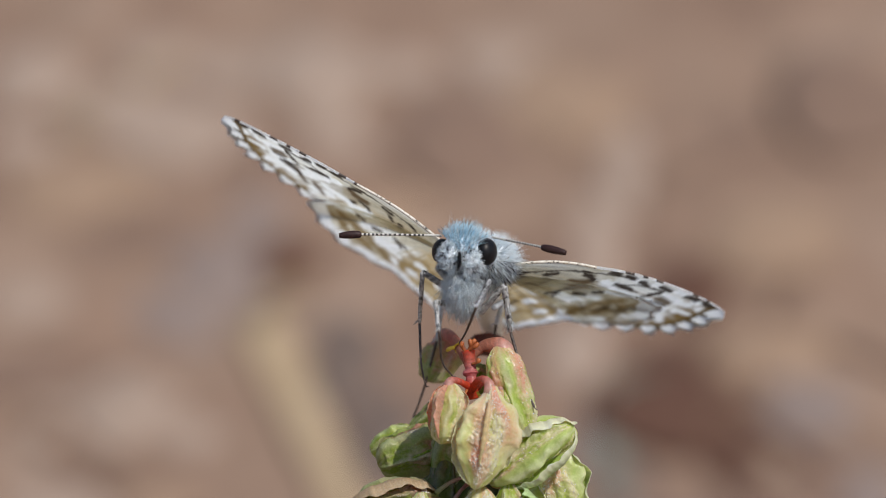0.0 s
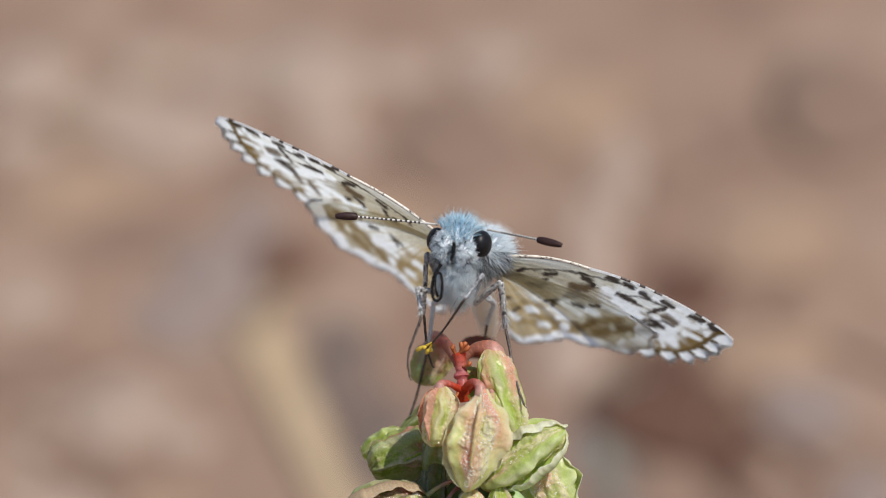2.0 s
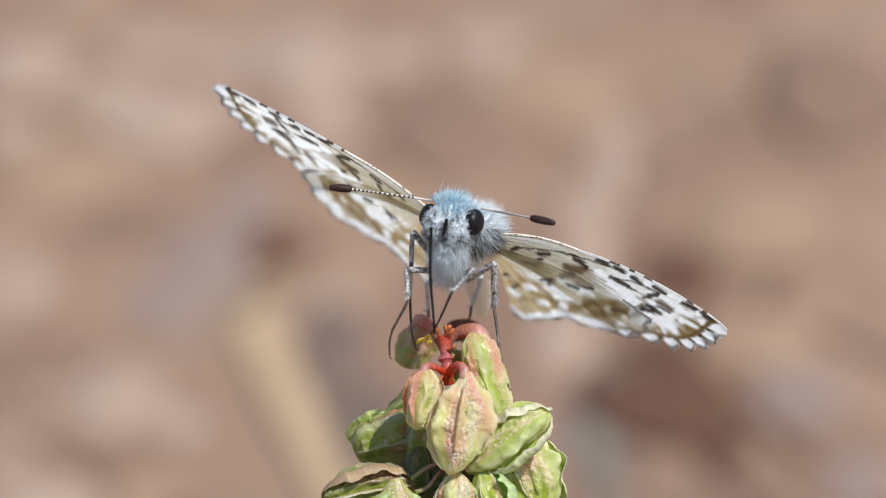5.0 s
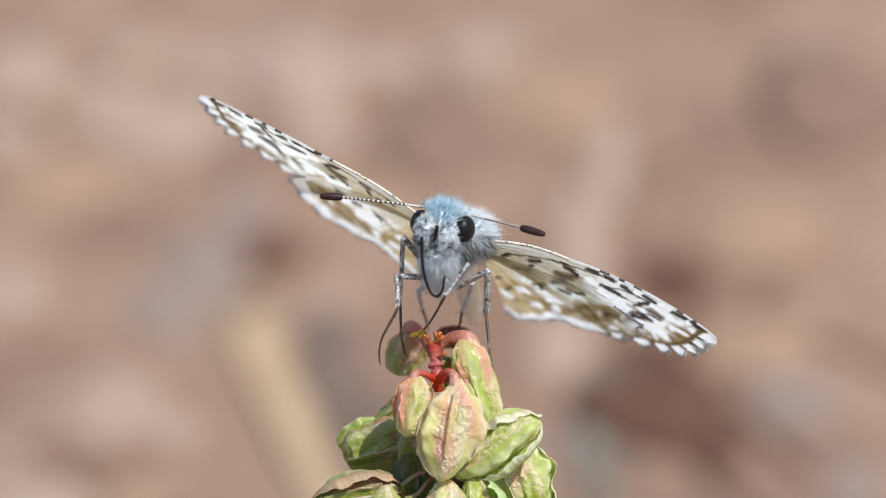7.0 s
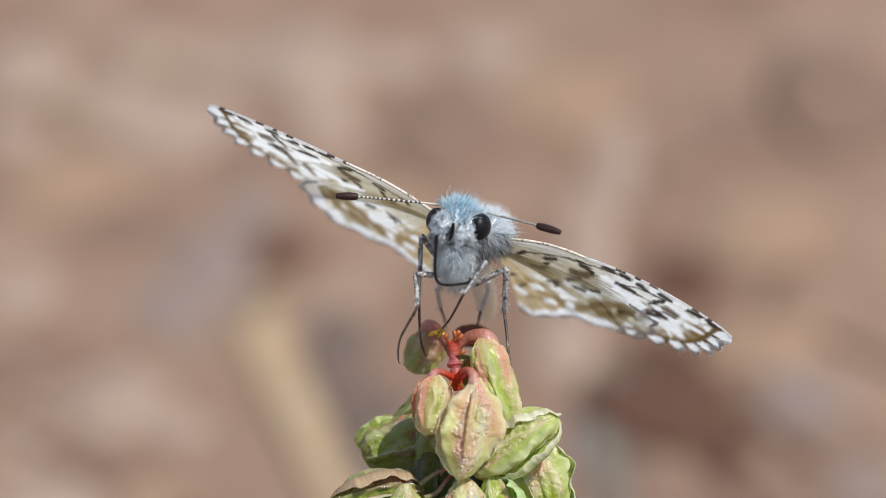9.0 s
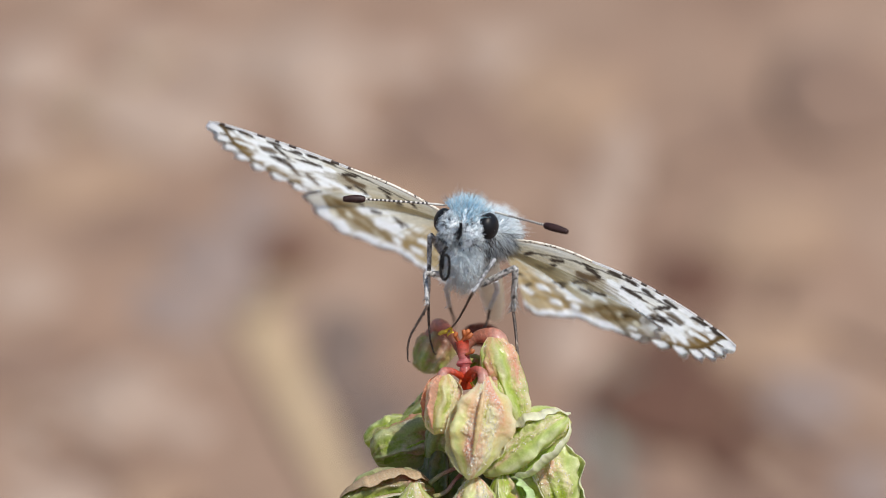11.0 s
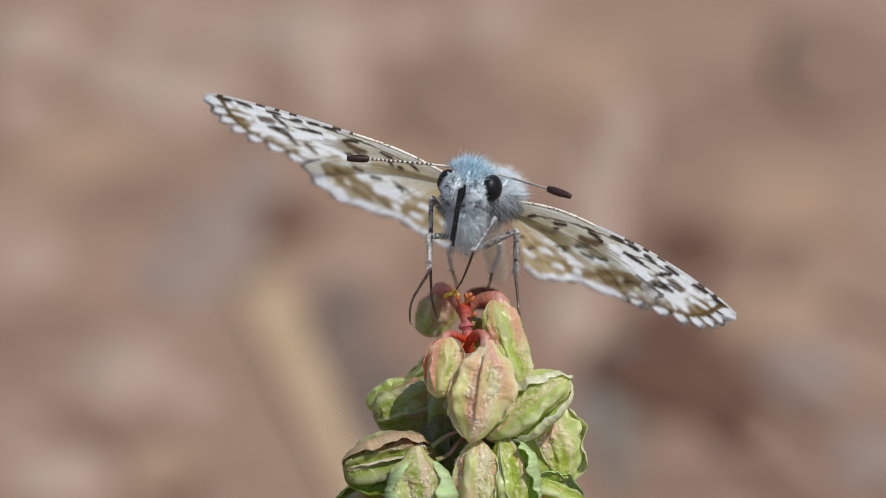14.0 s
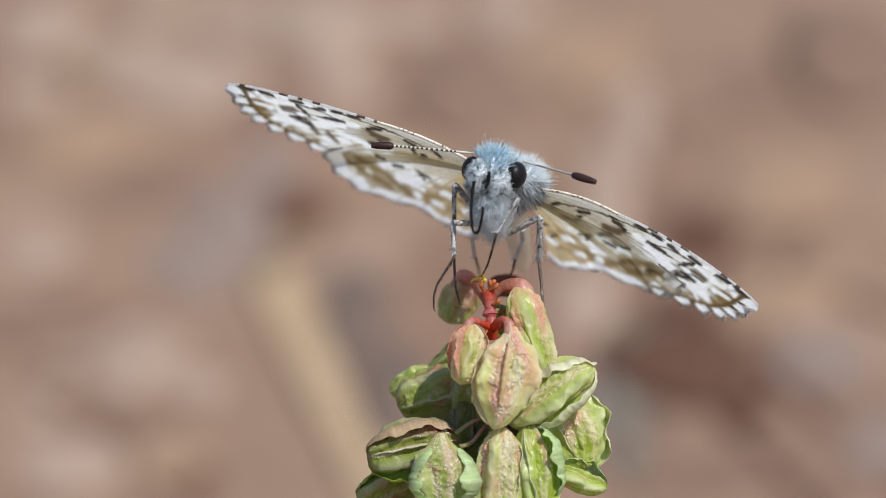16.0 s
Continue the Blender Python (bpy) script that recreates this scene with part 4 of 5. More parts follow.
    col = stroke(col, WHITE, wx, wy, FORE_SPOTS, 5.5, 0.92, 2.5)
    col = stroke(col, DARK, wx, wy, FORE_LINES, 1.8, 0.85, 1.6)
    col = stroke(col, DARK, wx, wy, FORE_BLACK, 4.5, 0.96)
    col = stroke(col, DARK, wx, wy, FORE_EDGE, 5.0, 0.96)
    # the margin: white ovals parted by brown
    edge = soft_step(-m + 2 * n2, -30, -25) * outer
    gap = soft_step(cell + 0.035 * n2, 0.31 + 0.004 * np.clip(12 - m, -14, 12), 0.39 + 0.004 * np.clip(12 - m, -14, 12))
    col = blend(col, WHITE, edge)
    col = blend(col, OLIVE * 0.45, edge * gap)
    col = blend(col, OLIVE * 0.55, soft_step(-np.abs(m - 31 + 2 * n2), -7, -2) * outer * 0.85)
    col = blend(col, WHITE, soft_step(px, 448, 454))
    col = np.clip(col * (1 + 0.10 * n2[..., None] + 0.10 * n3[..., None]), 0.01, 0.95)
    fore = (x, y, z, col)

    q, f = np.meshgrid(np.linspace(0, 1, 130), np.linspace(0, 1, 170), indexing="ij")
    turn = 13 + 69.5 * f
    phi = np.radians(turn)
    reach = np.interp(turn, [13, 16, 19, 22, 27, 32, 38, 44, 48, 52, 56, 60, 64, 68, 73, 78, 80.5, 82.5], [262, 298, 320, 332, 344, 356, 364, 366, 348, 332, 316, 298, 302, 315, 328, 340, 338, 316])
    reach = reach * (1 + 0.012 * np.cos(turn * math.pi / 5.5))
    x, y = q * reach * np.cos(phi), 26 + q * reach * np.sin(phi)
    z = -4 - 6 * q ** 2 + 1.2 * np.cos(f * np.pi * 16) * q + 7 * np.sin(q * 3)
    n1, n2, n3 = speckle(x, y, 36, 12.0), speckle(x, y, 13, 15.0), speckle(x, y, 6, 18.0)
    wx, wy = x + 5 * n2 + 2 * n3, y + 5 * speckle(x, y, 13, 35.0) + 2 * n3
    m = (1 - q) * reach
    low = soft_step(turn + 8 * n1, 52, 66)
    col = np.ones(x.shape + (3,)) * CREAM
    col = blend(col, GREYISH, soft_step(-q, -0.42, -0.18) * 0.6)
    col = blend(col, TAN, low * (0.67 + 0.2 * np.tanh(2 * n2)))
    # pale rays between fine veins
    vein = np.abs(((turn / 8.2) % 1) - 0.5) * 2
    col = blend(col, WHITE, soft_step(q + 0.05 * n1, 0.36, 0.44) * soft_step(-q + 0.04 * n2, -0.68, -0.60) * soft_step(vein + 0.25 * n2, 0.2, 0.4) * (1 - low) * 0.75)
    # olive band along the margin
    band = soft_step(-m + 12 * n1 + 6 * n2, -122, -106) * soft_step(m, 24, 34)
    col = blend(col, OLIVE * 1.25, band * (1 - low) * 0.42)
    col = stroke(col, OLIVE, wx, wy, HIND_OLIVE[:2], 9, 0.78, 5)
    col = stroke(col, TAN * 0.7, wx, wy, HIND_OLIVE[2:], 6.5, 0.7, 4)
    col = stroke(col, WHITE, wx, wy, HIND_WHITE, 7.5 - 1.5 * low, 0.94, 3.5)
    col = stroke(col, CREAM * 1.15, wx, wy, [[(228, 186), (229, 188)], [(176, 262), (178, 264)], [(262, 196), (264, 198)]], 6.5, 0.95, 3)
    col = blend(col, OLIVE * 0.8, soft_step(-vein, -0.10, -0.02) * 0.4 * soft_step(q, 0.25, 0.4))
    col = stroke(col, DARK * 1.6, wx, wy, HIND_BLACK, 3.8, 0.88)
    wide = 42 - 14 * low
    edge = soft_step(-m + 4 * n1 + 2 * n2, -wide, 6 - wide) * soft_step(turn, 12, 14)
    col = blend(col, WHITE, edge)
    col = blend(col, CREAM * 1.1, soft_step(-turn, -17, -14.5) * (1 - edge) * 0.9)
    col = blend(col, OLIVE, edge * soft_step(np.abs(((turn / 8.2 + 0.5) % 1) - 0.5), 0.42, 0.47) * soft_step(m, 6, 12) * 0.55)
    col = np.clip(col * (1 + 0.10 * n2[..., None] + 0.08 * n3[..., None]), 0.01, 0.93)
    hind = (x, y, z, col)
    return fore, hind


FORE_FLAT, HIND = build_wing_grids()
FORE_SPAN = np.linspace(0, 1, FORE_N)[:, None] ** 0.9
FORE_DEPTH = np.linspace(0, 1, FORE_M)[None, :]


def arched(height, root):
    """The forewing arched upward by so much in the middle of its front edge, and again near its root."""
    x, y, z, col = FORE_FLAT
    return x, y, z + (height * np.sin(np.pi * FORE_SPAN) + root * np.sin(np.pi * np.minimum(1, FORE_SPAN / 0.36))) * (1 - 0.65 * FORE_DEPTH), col


def wing(name, grid, sx, label):
    x, y, z, col = grid
    n, m = x.shape
    verts = np.stack([sx * x, y, z], -1).reshape(-1, 3) * U
    i, j = np.meshgrid(np.arange(n - 1), np.arange(m - 1), indexing="ij")
    a = (i * m + j).ravel()
    faces = np.stack([a, a + m, a + m + 1, a + 1], -1)
    ob = shape(name, verts.tolist(), faces.tolist(), WING, butterfly, label)
    at = ob.data.color_attributes.new("pattern", "FLOAT_COLOR", "POINT")
    at.data.foreach_set("color", np.concatenate([col.reshape(-1, 3), np.ones((n * m, 1))], 1).astype(np.float32).ravel())
    return ob


def fringe(parent, edge, inward, period, seed, sx, share=0.35, start=0.0):
    """Short hair scales along a wing's margin, white with brown checks."""
    rnd = random.Random(seed)
    edge = [Vector((sx * p[0], p[1], p[2])) * U for p in edge]
    roots, run = [], start
    mid = Vector((sx * inward[0], inward[1], 0)) * U
    for a, b in zip(edge, edge[1:]):
        step = (b - a).length / U
        for _ in range(max(1, int(step * 1.8))):
            x = rnd.random()
            p = a.lerp(b, x)
            dark = abs((((run + x * step) / period) % 1) - 0.5) > share
            out = (b - a).normalized().cross(Vector((0, 0, 1)))
            if out.dot(p - mid) < 0:
                out = -out
            out = (out + Vector((0, 0, rnd.gauss(0, 0.12)))).normalized()
            swell = 0.5 - 0.5 * math.cos(2 * math.pi * (run + x * step) / period)
            if not dark or x < 0.25:
                roots.append((p - out * 5 * U, out, 1 if dark else 0, 0.35 if dark else 0.45 + 0.6 * swell))
        run += step
    return fur("fringe", roots, [FRINGE_WHITE, FRINGE_BROWN], parent, 10 * U, 1.9 * U, seed, "white hair fringe with brown checks")


def costa(parent, FORE, sx):
    """The thick front vein of a forewing."""
    line = [Vector((sx * FORE[0][i, 0], FORE[1][i, 0] - 1, FORE[2][i, 0])) * U for i in range(FORE_N)]
    index = []
    for i in range(FORE_N - 1):  # speckled near the root, dashed black and white further out
        x = FORE[0][i, 0]
        slot = 0 if x < 165 else (1 if x < 436 and math.sin(x / 8.0 + 2.4 * math.sin(x / 23 + sx)) > 0.4 else 2)
        index += [slot] * 7
    return shape("front_vein", *tube(line, [(2.8 - 0.9 * i / FORE_N) * U for i in range(FORE_N)], 7, False), [COSTA, LEG_DARK, FRINGE_WHITE], parent, "front vein with black and white dashes", index)


HIND_ROUND = float(np.hypot(np.diff(HIND[0][-1]), np.diff(HIND[1][-1])).sum())
WINGS = {}
for side, sx in (("L", -1), ("R", 1)):
    FORE = arched(-3, 3) if side == "L" else arched(14, 6)
    fw = wing("forewing", FORE, sx, "checkered forewing, cream, olive and black below")
    hw = wing("hindwing", HIND, sx, "cream hindwing with olive-brown bands below")
    costa(fw, FORE, sx)
    margin = [(FORE[0][i, -1], FORE[1][i, -1], FORE[2][i, -1]) for i in range(FORE_N - 2, int(0.62 * FORE_N), -1)]
    fringe(fw, margin, (150, 60), BEAD, 41, sx, 0.40, BEAD / 2)
    margin = [(HIND[0][-1, k], HIND[1][-1, k], HIND[2][-1, k]) for k in range(2, 170)]
    fringe(hw, margin, (60, 120), HIND_ROUND / 9, 43, sx, 0.47)
    WINGS[side] = (fw, hw)

HINGE = {"L": on_body(827, 283, 48), "R": on_body(933, 333, 48)}
BODY_TURN = Matrix.Rotation(radians(22), 4, "Y") @ Matrix.Rotation(radians(-7.9), 4, "Z") @ Matrix.Rotation(radians(-17.4), 4, "X")
# seconds; raise, sweep and twist of the left wing, then of the right, in degrees
WING_POSES = [(0, 9.3, 2.8, 1.8, 18.2, 7.6, 5), (0.5, 8.3, 3.6, 1.5, 14.6, 7, 3.6), (1, 10.8, 4.5, 1.2, 12.6, 6.2, 2.2), (1.5, 8.5, 5.4, 0.8, 10.2, 5.4, 1), (2, 8.2, 6, -0.4, 7.9, 4.4, -0.6), (2.5, 7.8, 6.6, -1.4, 5.9, 3.6, -2), (3, 11, 7.2, -2.2, 4.0, 2.8, -2.8), (3.5, 9, 7.8, -2.8, 3.6, 2.5, -3.2), (4.3, 9.8, 6.5, -0.5, 3.8, 2.4, -1), (5.2, 11, 5.2, 1.5, 4.2, 2.3, 2), (6, 12, 4, 3, 4.6, 2.2, 3.6), (6.5, 10.2, 3.6, 3.6, 4.0, 2.2, 3.8)]
WING_POSES += [(7, 8.3, 3.5, 3.9, 3.2, 2.2, 3.8), (7.5, 6.8, 3.7, 3.8, 3.3, 2.4, 3.9), (8, 5.8, 3.9, 3.6, 3.4, 2.6, 4), (8.5, 5.8, 4, 3.5, 3.5, 2.8, 4.1), (9.7, 3.4, 4.5, 3, 2.4, 3.2, 4.4), (11, 1.1, 4.9, 2.6, 1.2, 3.7, 4.7), (11.5, 0.2, 4.8, 2.4, 0.7, 3.7, 4.7), (12, -0.6, 4.7, 2.2, 0.4, 3.8, 4.6), (13, -0.9, 4.4, 1.9, 0.3, 3.9, 4.5), (14, -2, 4, 1.4, -0.4, 4, 4.4), (15, -2.5, 3.7, 1.1, -0.9, 4.1, 4.3), (16, -2.9, 3.5, 0.9, -1.4, 4.2, 4.2)]


def wing_pose(side, raise_, sweep, twist):
    sg = 1 if side == "R" else -1
    raise_, sweep, twist = (raise_ + 0.1, sweep + 4.6, twist - 1.1) if side == "R" else (raise_ + 0.3, sweep - 1.0, twist - 0.6)
    turn = Matrix.Rotation(radians(-sg * raise_), 4, "Y") @ Matrix.Rotation(radians(sg * sweep), 4, "Z") @ Matrix.Rotation(radians(twist), 4, "X")
    return Matrix.Translation(HINGE[side]) @ BODY_TURN @ turn


# The body's rise and drift (right, down) and the head's lean in degrees.
BODY_POSES = [(0, -16, 36, 4), (0.5, -12, 27, 4.2), (1, -11, 23, 5.5), (1.5, -13, 18, 7), (2, -10, 14, 8), (2.5, -8, 5, 9.5), (3, -4, 1, 10.5), (3.5, -4, 1, 10.2),
              (4.7, 2, 3, 11), (6, 6, 4, 11.5), (6.5, 6, 3, 11.5), (7, 5, 3, 12), (7.5, 4, 1, 12), (8, 3, 1, 11.2), (8.5, 1, 1, 11.8),
              (9.7, -1, 2, 11.2), (11, -3, 3, 10.4), (11.5, -2, 2, 11), (12, 0, 1, 10.8), (13, 0, 1, 11), (14, -1, 0, 11.4), (15, 0, 0, 11.3), (16, 0, 0, 11.4)]


def drift(t):
    k = [p[0] for p in BODY_POSES]
    return float(np.interp(t, k, [p[1] for p in BODY_POSES])), float(np.interp(t, k, [p[2] for p in BODY_POSES]))


# ---- legs and proboscis: rigid links between joints ----
def link(name, parent, length, r0, r1, mat, seed, spines=0, label="", bow=0.0):
    """A tapered limb piece along -z from its joint, with small bristles."""
    n = 13
    pts = [Vector((0.05 * r0 * math.sin(i * 1.3 + seed) + bow * math.sin(math.pi * (i / (n - 1)) ** 1.5), 0, -length * i / (n - 1))) for i in range(n)]
    rad = [(r0 + (r1 - r0) * i / (n - 1)) * (1 + 0.04 * math.sin(i * 2.1 + seed)) for i in range(n)]
    rad[0], rad[-1] = rad[0] * 0.6, rad[-1] * 0.6
    pts[1], pts[-2] = pts[0].lerp(pts[1], 0.3), pts[-1].lerp(pts[-2], 0.3)
    if name == "tarsus":  # a hooked claw
        pts += [pts[-1] + Vector((2, 0, -3)) * U, pts[-1] + Vector((6, 0, -3)) * U]
        rad += [r1 * 0.7, r1 * 0.25]
    pieces = [tube(pts, rad, 9), ball((0, 0, 0), (r0, r0, r0), 6, 9), ball((0, 0, -length), (r1, r1, r1), 6, 9)]
    if name == "tibia":  # two spurs at the lower end
        pieces.insert(1, tube([Vector((0, 0, -length * 0.93)), Vector((-6, -2, 0)) * U + Vector((0, 0, -length * 0.93 - 7 * U)), Vector((-11, -3, 0)) * U + Vector((0, 0, -length * 0.93 - 11 * U))], [1.1 * U, 0.9 * U, 0.2 * U], 6))
        pieces.insert(1, tube([Vector((0, 0, -length * 0.93)), Vector((-5, -3, 0)) * U + Vector((0, 0, -length * 0.93 - 2 * U)), Vector((-10, -4, 0)) * U + Vector((0, 0, -length * 0.93 - 3 * U))], [1.1 * U, 0.8 * U, 0.2 * U], 6))
    verts, faces = joined(pieces[:-2])
    ob = shape(name, verts, faces, mat, parent, label)
    if spines:
        rnd = random.Random(int(seed * 100))
        roots = []
        for _ in range(spines * 3):
            a = rnd.uniform(0, 6.28)
            f = rnd.uniform(0.08, 0.84)
            roots.append((Vector((bow * math.sin(math.pi * f ** 1.5), 0, -length * f)), Vector((0.62 * math.cos(a), 0.62 * math.sin(a), -1.6)).normalized(), 0 if rnd.random() < 0.6 else 1, 1.0))
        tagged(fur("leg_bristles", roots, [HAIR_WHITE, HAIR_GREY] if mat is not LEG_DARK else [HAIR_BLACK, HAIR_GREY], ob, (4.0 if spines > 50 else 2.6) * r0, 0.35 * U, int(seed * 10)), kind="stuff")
    return ob


# Each leg: joints hip, knee, ankle, toe as (right, down) at given seconds; depth of the hip; whether each piece leans to the viewer (-1) or away (1); lengths.
LEGS = []
LEGS.append(dict(hip=(838, 366, 20), lean=(-1, 1, 1), long=(62, 122, 112), thick=(6.4, 4.6, 2.7), poses=[
        (0, (799, 341), (783, 377), (777, 467), (789, 588)), (0.5, (803, 340), (798, 345), (800, 452), (800, 560)), (1, (806, 338), (806, 342), (800, 448), (817, 540)),
        (3.5, (838, 366), (806, 334), (802, 446), (815, 540)), (6, (838, 366), (810, 328), (804, 444), (813, 538)), (16, (838, 366), (804, 326), (803, 442), (814, 538))]))
LEGS.append(dict(hip=(842, 396, 6), lean=(-1, -1, 1), long=(56, 70, 112), thick=(6.0, 4.6, 2.7), poses=[
        (0, 0, (806, 430), (812, 480), (836, 560)), (0.3, 0, (790, 446), (806, 492), (856, 590)), (0.6, 0, (800, 440), (818, 480), (862, 596)), (0.8, 0, (792, 420), (806, 466), (820, 580)), (1, 0, (788, 405), (796, 452), (781, 560)), (2, 0, (790, 401), (798, 447), (777, 557)),
        (3.5, 0, (797, 398), (801, 450), (769, 551)), (16, 0, (800, 395), (805, 452), (768, 546))]))
LEGS.append(dict(hip=(898, 402, 4), lean=(-1, -1, 1), long=(60, 82, 150), thick=(5.6, 3.7, 2.6), poses=[
        (0, 0, (901, 391), (877, 439), (845, 507)), (1, 0, (908, 367), (876, 422), (851, 506)), (2, 0, (905, 376), (874, 418), (811, 502)), (2.5, 0, (903, 384), (866, 428), (813, 496)),
        (3, 0, (906, 379), (870, 431), (820, 506)), (3.3, 0, (902, 392), (870, 440), (812, 520)), (3.5, 0, (893, 446), (871, 486), (802, 574)), (3.7, 0, (891, 440), (872, 482), (822, 566)), (4.3, 0, (904, 420), (874, 462), (828, 550)), (5.2, 0, (918, 390), (880, 430), (838, 510)), (6, 0, (924, 376), (884, 436), (842, 498)),
        (7, 0, (924, 376), (884, 432), (842, 496)), (12.5, 0, (920, 370), (882, 428), (843, 496)), (16, 0, (916, 352), (878, 414), (853, 490))]))
LEGS.append(dict(hip=(900, 414, 24), lean=(-1, 1, -1), long=(78, 92, 150), thick=(6.6, 6.2, 3.0), poses=[
        (0, 0, (927, 401), (939, 483), (981, 617)), (1, 0, (931, 393), (942, 478), (979, 609)), (2, 0, (937, 389), (946, 472), (979, 608)), (3.5, 0, (947, 384), (950, 466), (979, 606)),
        (7, 0, (960, 386), (956, 464), (978, 606)), (16, 0, (956, 384), (954, 462), (975, 604))]))
LEGS.append(dict(hip=(846, 408, 70), lean=(1, 1, 1), long=(44, 80, 160), thick=(6.0, 4.6, 2.8), poses=[
        (0, 0, (818, 430), (808, 500), (764, 643)), (2, 0, (818, 428), (810, 500), (770, 646)), (3.2, 0, (820, 426), (812, 500), (773, 646)), (4.3, 0, (830, 424), (830, 480), (820, 560)), (6, 0, (836, 424), (842, 456), (850, 496)), (16, 0, (836, 424), (842, 454), (850, 494))]))
LEGS.append(dict(hip=(926, 404, 72), lean=(1, 1, 1), long=(40, 60, 62), thick=(6.0, 4.8, 2.8), poses=[
        (0, 0, (926, 430), (915, 470), (905, 510)), (3.5, 0, (928, 426), (914, 462), (903, 500)), (16, 0, (928, 424), (915, 458), (902, 494))]))
LEG_LINKS = []
for i, leg in enumerate(LEGS):
    a, b, c = leg["thick"]
    l1, l2, l3 = (x * U for x in leg["long"])
    pale = (LEG_PALE, LEG_PALE, LEG_GREY, LEG_PALE, LEG_BACKLIT, LEG_BACKLIT)[i]
    LEG_LINKS.append((link("femur", butterfly, l1, a * U, a * 0.8 * U, pale, i + 0.1, 26, "grey-white scaly femur"),
                      link("tibia", butterfly, l2, b * U, b * 0.75 * U, pale, i + 0.4, 60 if i == 3 else 30, "pale scaly tibia with spurs"),
                      link("tarsus", butterfly, l3, c * U, c * 0.6 * U, LEG_DARK, i + 0.7, 14, "dark thin tarsus", (-4, -10, 3, -4, 3, 3)[i] * U)))

# Yellow stamens stuck to one foot.
foot, foot_long = LEG_LINKS[2][2], LEGS[2]["long"][2] * U
for dx, dy, drop in ((-8, -3, 10), (3, -4, 18), (-14, -2, 24), (8, -3, 8)):
    line = curve([Vector((0, 0, -foot_long * 0.93)), Vector((dx * 0.6, dy, 0)) * U + Vector((0, 0, -foot_long - drop * 0.3 * U)), Vector((dx, dy, 0)) * U + Vector((0, 0, -foot_long - drop * U))], 10)
    shape("stuck_stamen", *tube(line, [(1.2 + 2.8 * max(0.0, math.sin(math.pi * (i / (len(line) - 1) - 0.45) / 0.6)) ** 0.7) * U for i in range(len(line))], 10), STAMEN, foot, "yellow stamen stuck to the foot")

TONGUE_PIECES, TONGUE_STEP = 26, 8.0
TONGUE_LINKS = []
for i in range(TONGUE_PIECES):
    r = (3.1 - 1.1 * i / TONGUE_PIECES) * U
    TONGUE_LINKS.append(link("proboscis_joint", butterfly, TONGUE_STEP * U, r, r * 0.96, TONGUE, 0.0, 0, "black coiling proboscis" if i == 0 else ""))
# Lines of the proboscis (right, down), time by time; what is left over tucks back into the chest hair.
TUCKED = [(850, 330), (848, 346)]
TONGUE_POSES = [(0, TUCKED),
    (1.5, TUCKED),
    (2, [(842, 344), (829, 366), (826, 396), (834, 410), (842, 398), (842, 366), (835, 358), (833, 380), (836, 396)]),
    (2.5, [(836, 326), (826, 340), (818, 440), (813, 519)]),
    (3, [(838, 322), (826, 360), (813, 500)]),
    (3.5, [(838, 313), (841, 380), (852, 440), (868, 488)]),
    (4.7, [(838, 316), (838, 400), (850, 490)])]
TONGUE_POSES += [(5.8, [(838, 330), (832, 440), (825, 530)]),
    (6, [(840, 332), (844, 400), (870, 452), (897, 483)]),
    (6.5, [(838, 330), (838, 376), (850, 406), (880, 424), (936, 419)]),
    (7, [(838, 326), (840, 378), (850, 416), (862, 430), (872, 424), (876, 408)]),
    (7.5, [(838, 326), (840, 370), (850, 404), (866, 420), (880, 414)]),
    (8, [(838, 326), (838, 376), (856, 406), (886, 416), (922, 394)]),
    (8.5, [(838, 326), (842, 376), (856, 420), (872, 452)])]
TONGUE_POSES += [(8.7, [(836, 326), (833, 380), (836, 408), (856, 420), (890, 420)]),
    (9.7, [(836, 326), (832, 380), (840, 408), (858, 400)]),
    (10.8, [(838, 322), (828, 380), (832, 396), (840, 380), (840, 350)]),
    (11, [(840, 346), (830, 366), (829, 392), (835, 406), (843, 394), (843, 366), (837, 360), (835, 384)]),
    (11.5, [(838, 330), (836, 380), (852, 418), (880, 434)]),
    (12, [(842, 326), (838, 380), (852, 404), (868, 392), (872, 350)]),
    (12.5, [(838, 320), (834, 397), (834, 427), (849, 444), (869, 445)])]
TONGUE_POSES += [(13, [(840, 322), (836, 382), (844, 402), (858, 386), (860, 346)]),
    (13.3, [(842, 320), (838, 380), (848, 404), (866, 420)]),
    (13.5, [(843, 318), (846, 370), (868, 430)]),
    (13.8, [(860, 312), (846, 404), (844, 413), (846, 404), (860, 314)]),
    (14.5, [(861, 308), (844, 412), (842, 420), (844, 412), (861, 310)]),
    (15, [(860, 310), (843, 412), (841, 421), (843, 412), (860, 312)]),
    (15.5, [(842, 318), (830, 400), (830, 424), (838, 424), (846, 404), (854, 360)])]
TONGUE_POSES += [(16, [(838, 322), (833, 370), (836, 408), (842, 414), (847, 404), (852, 380)])]


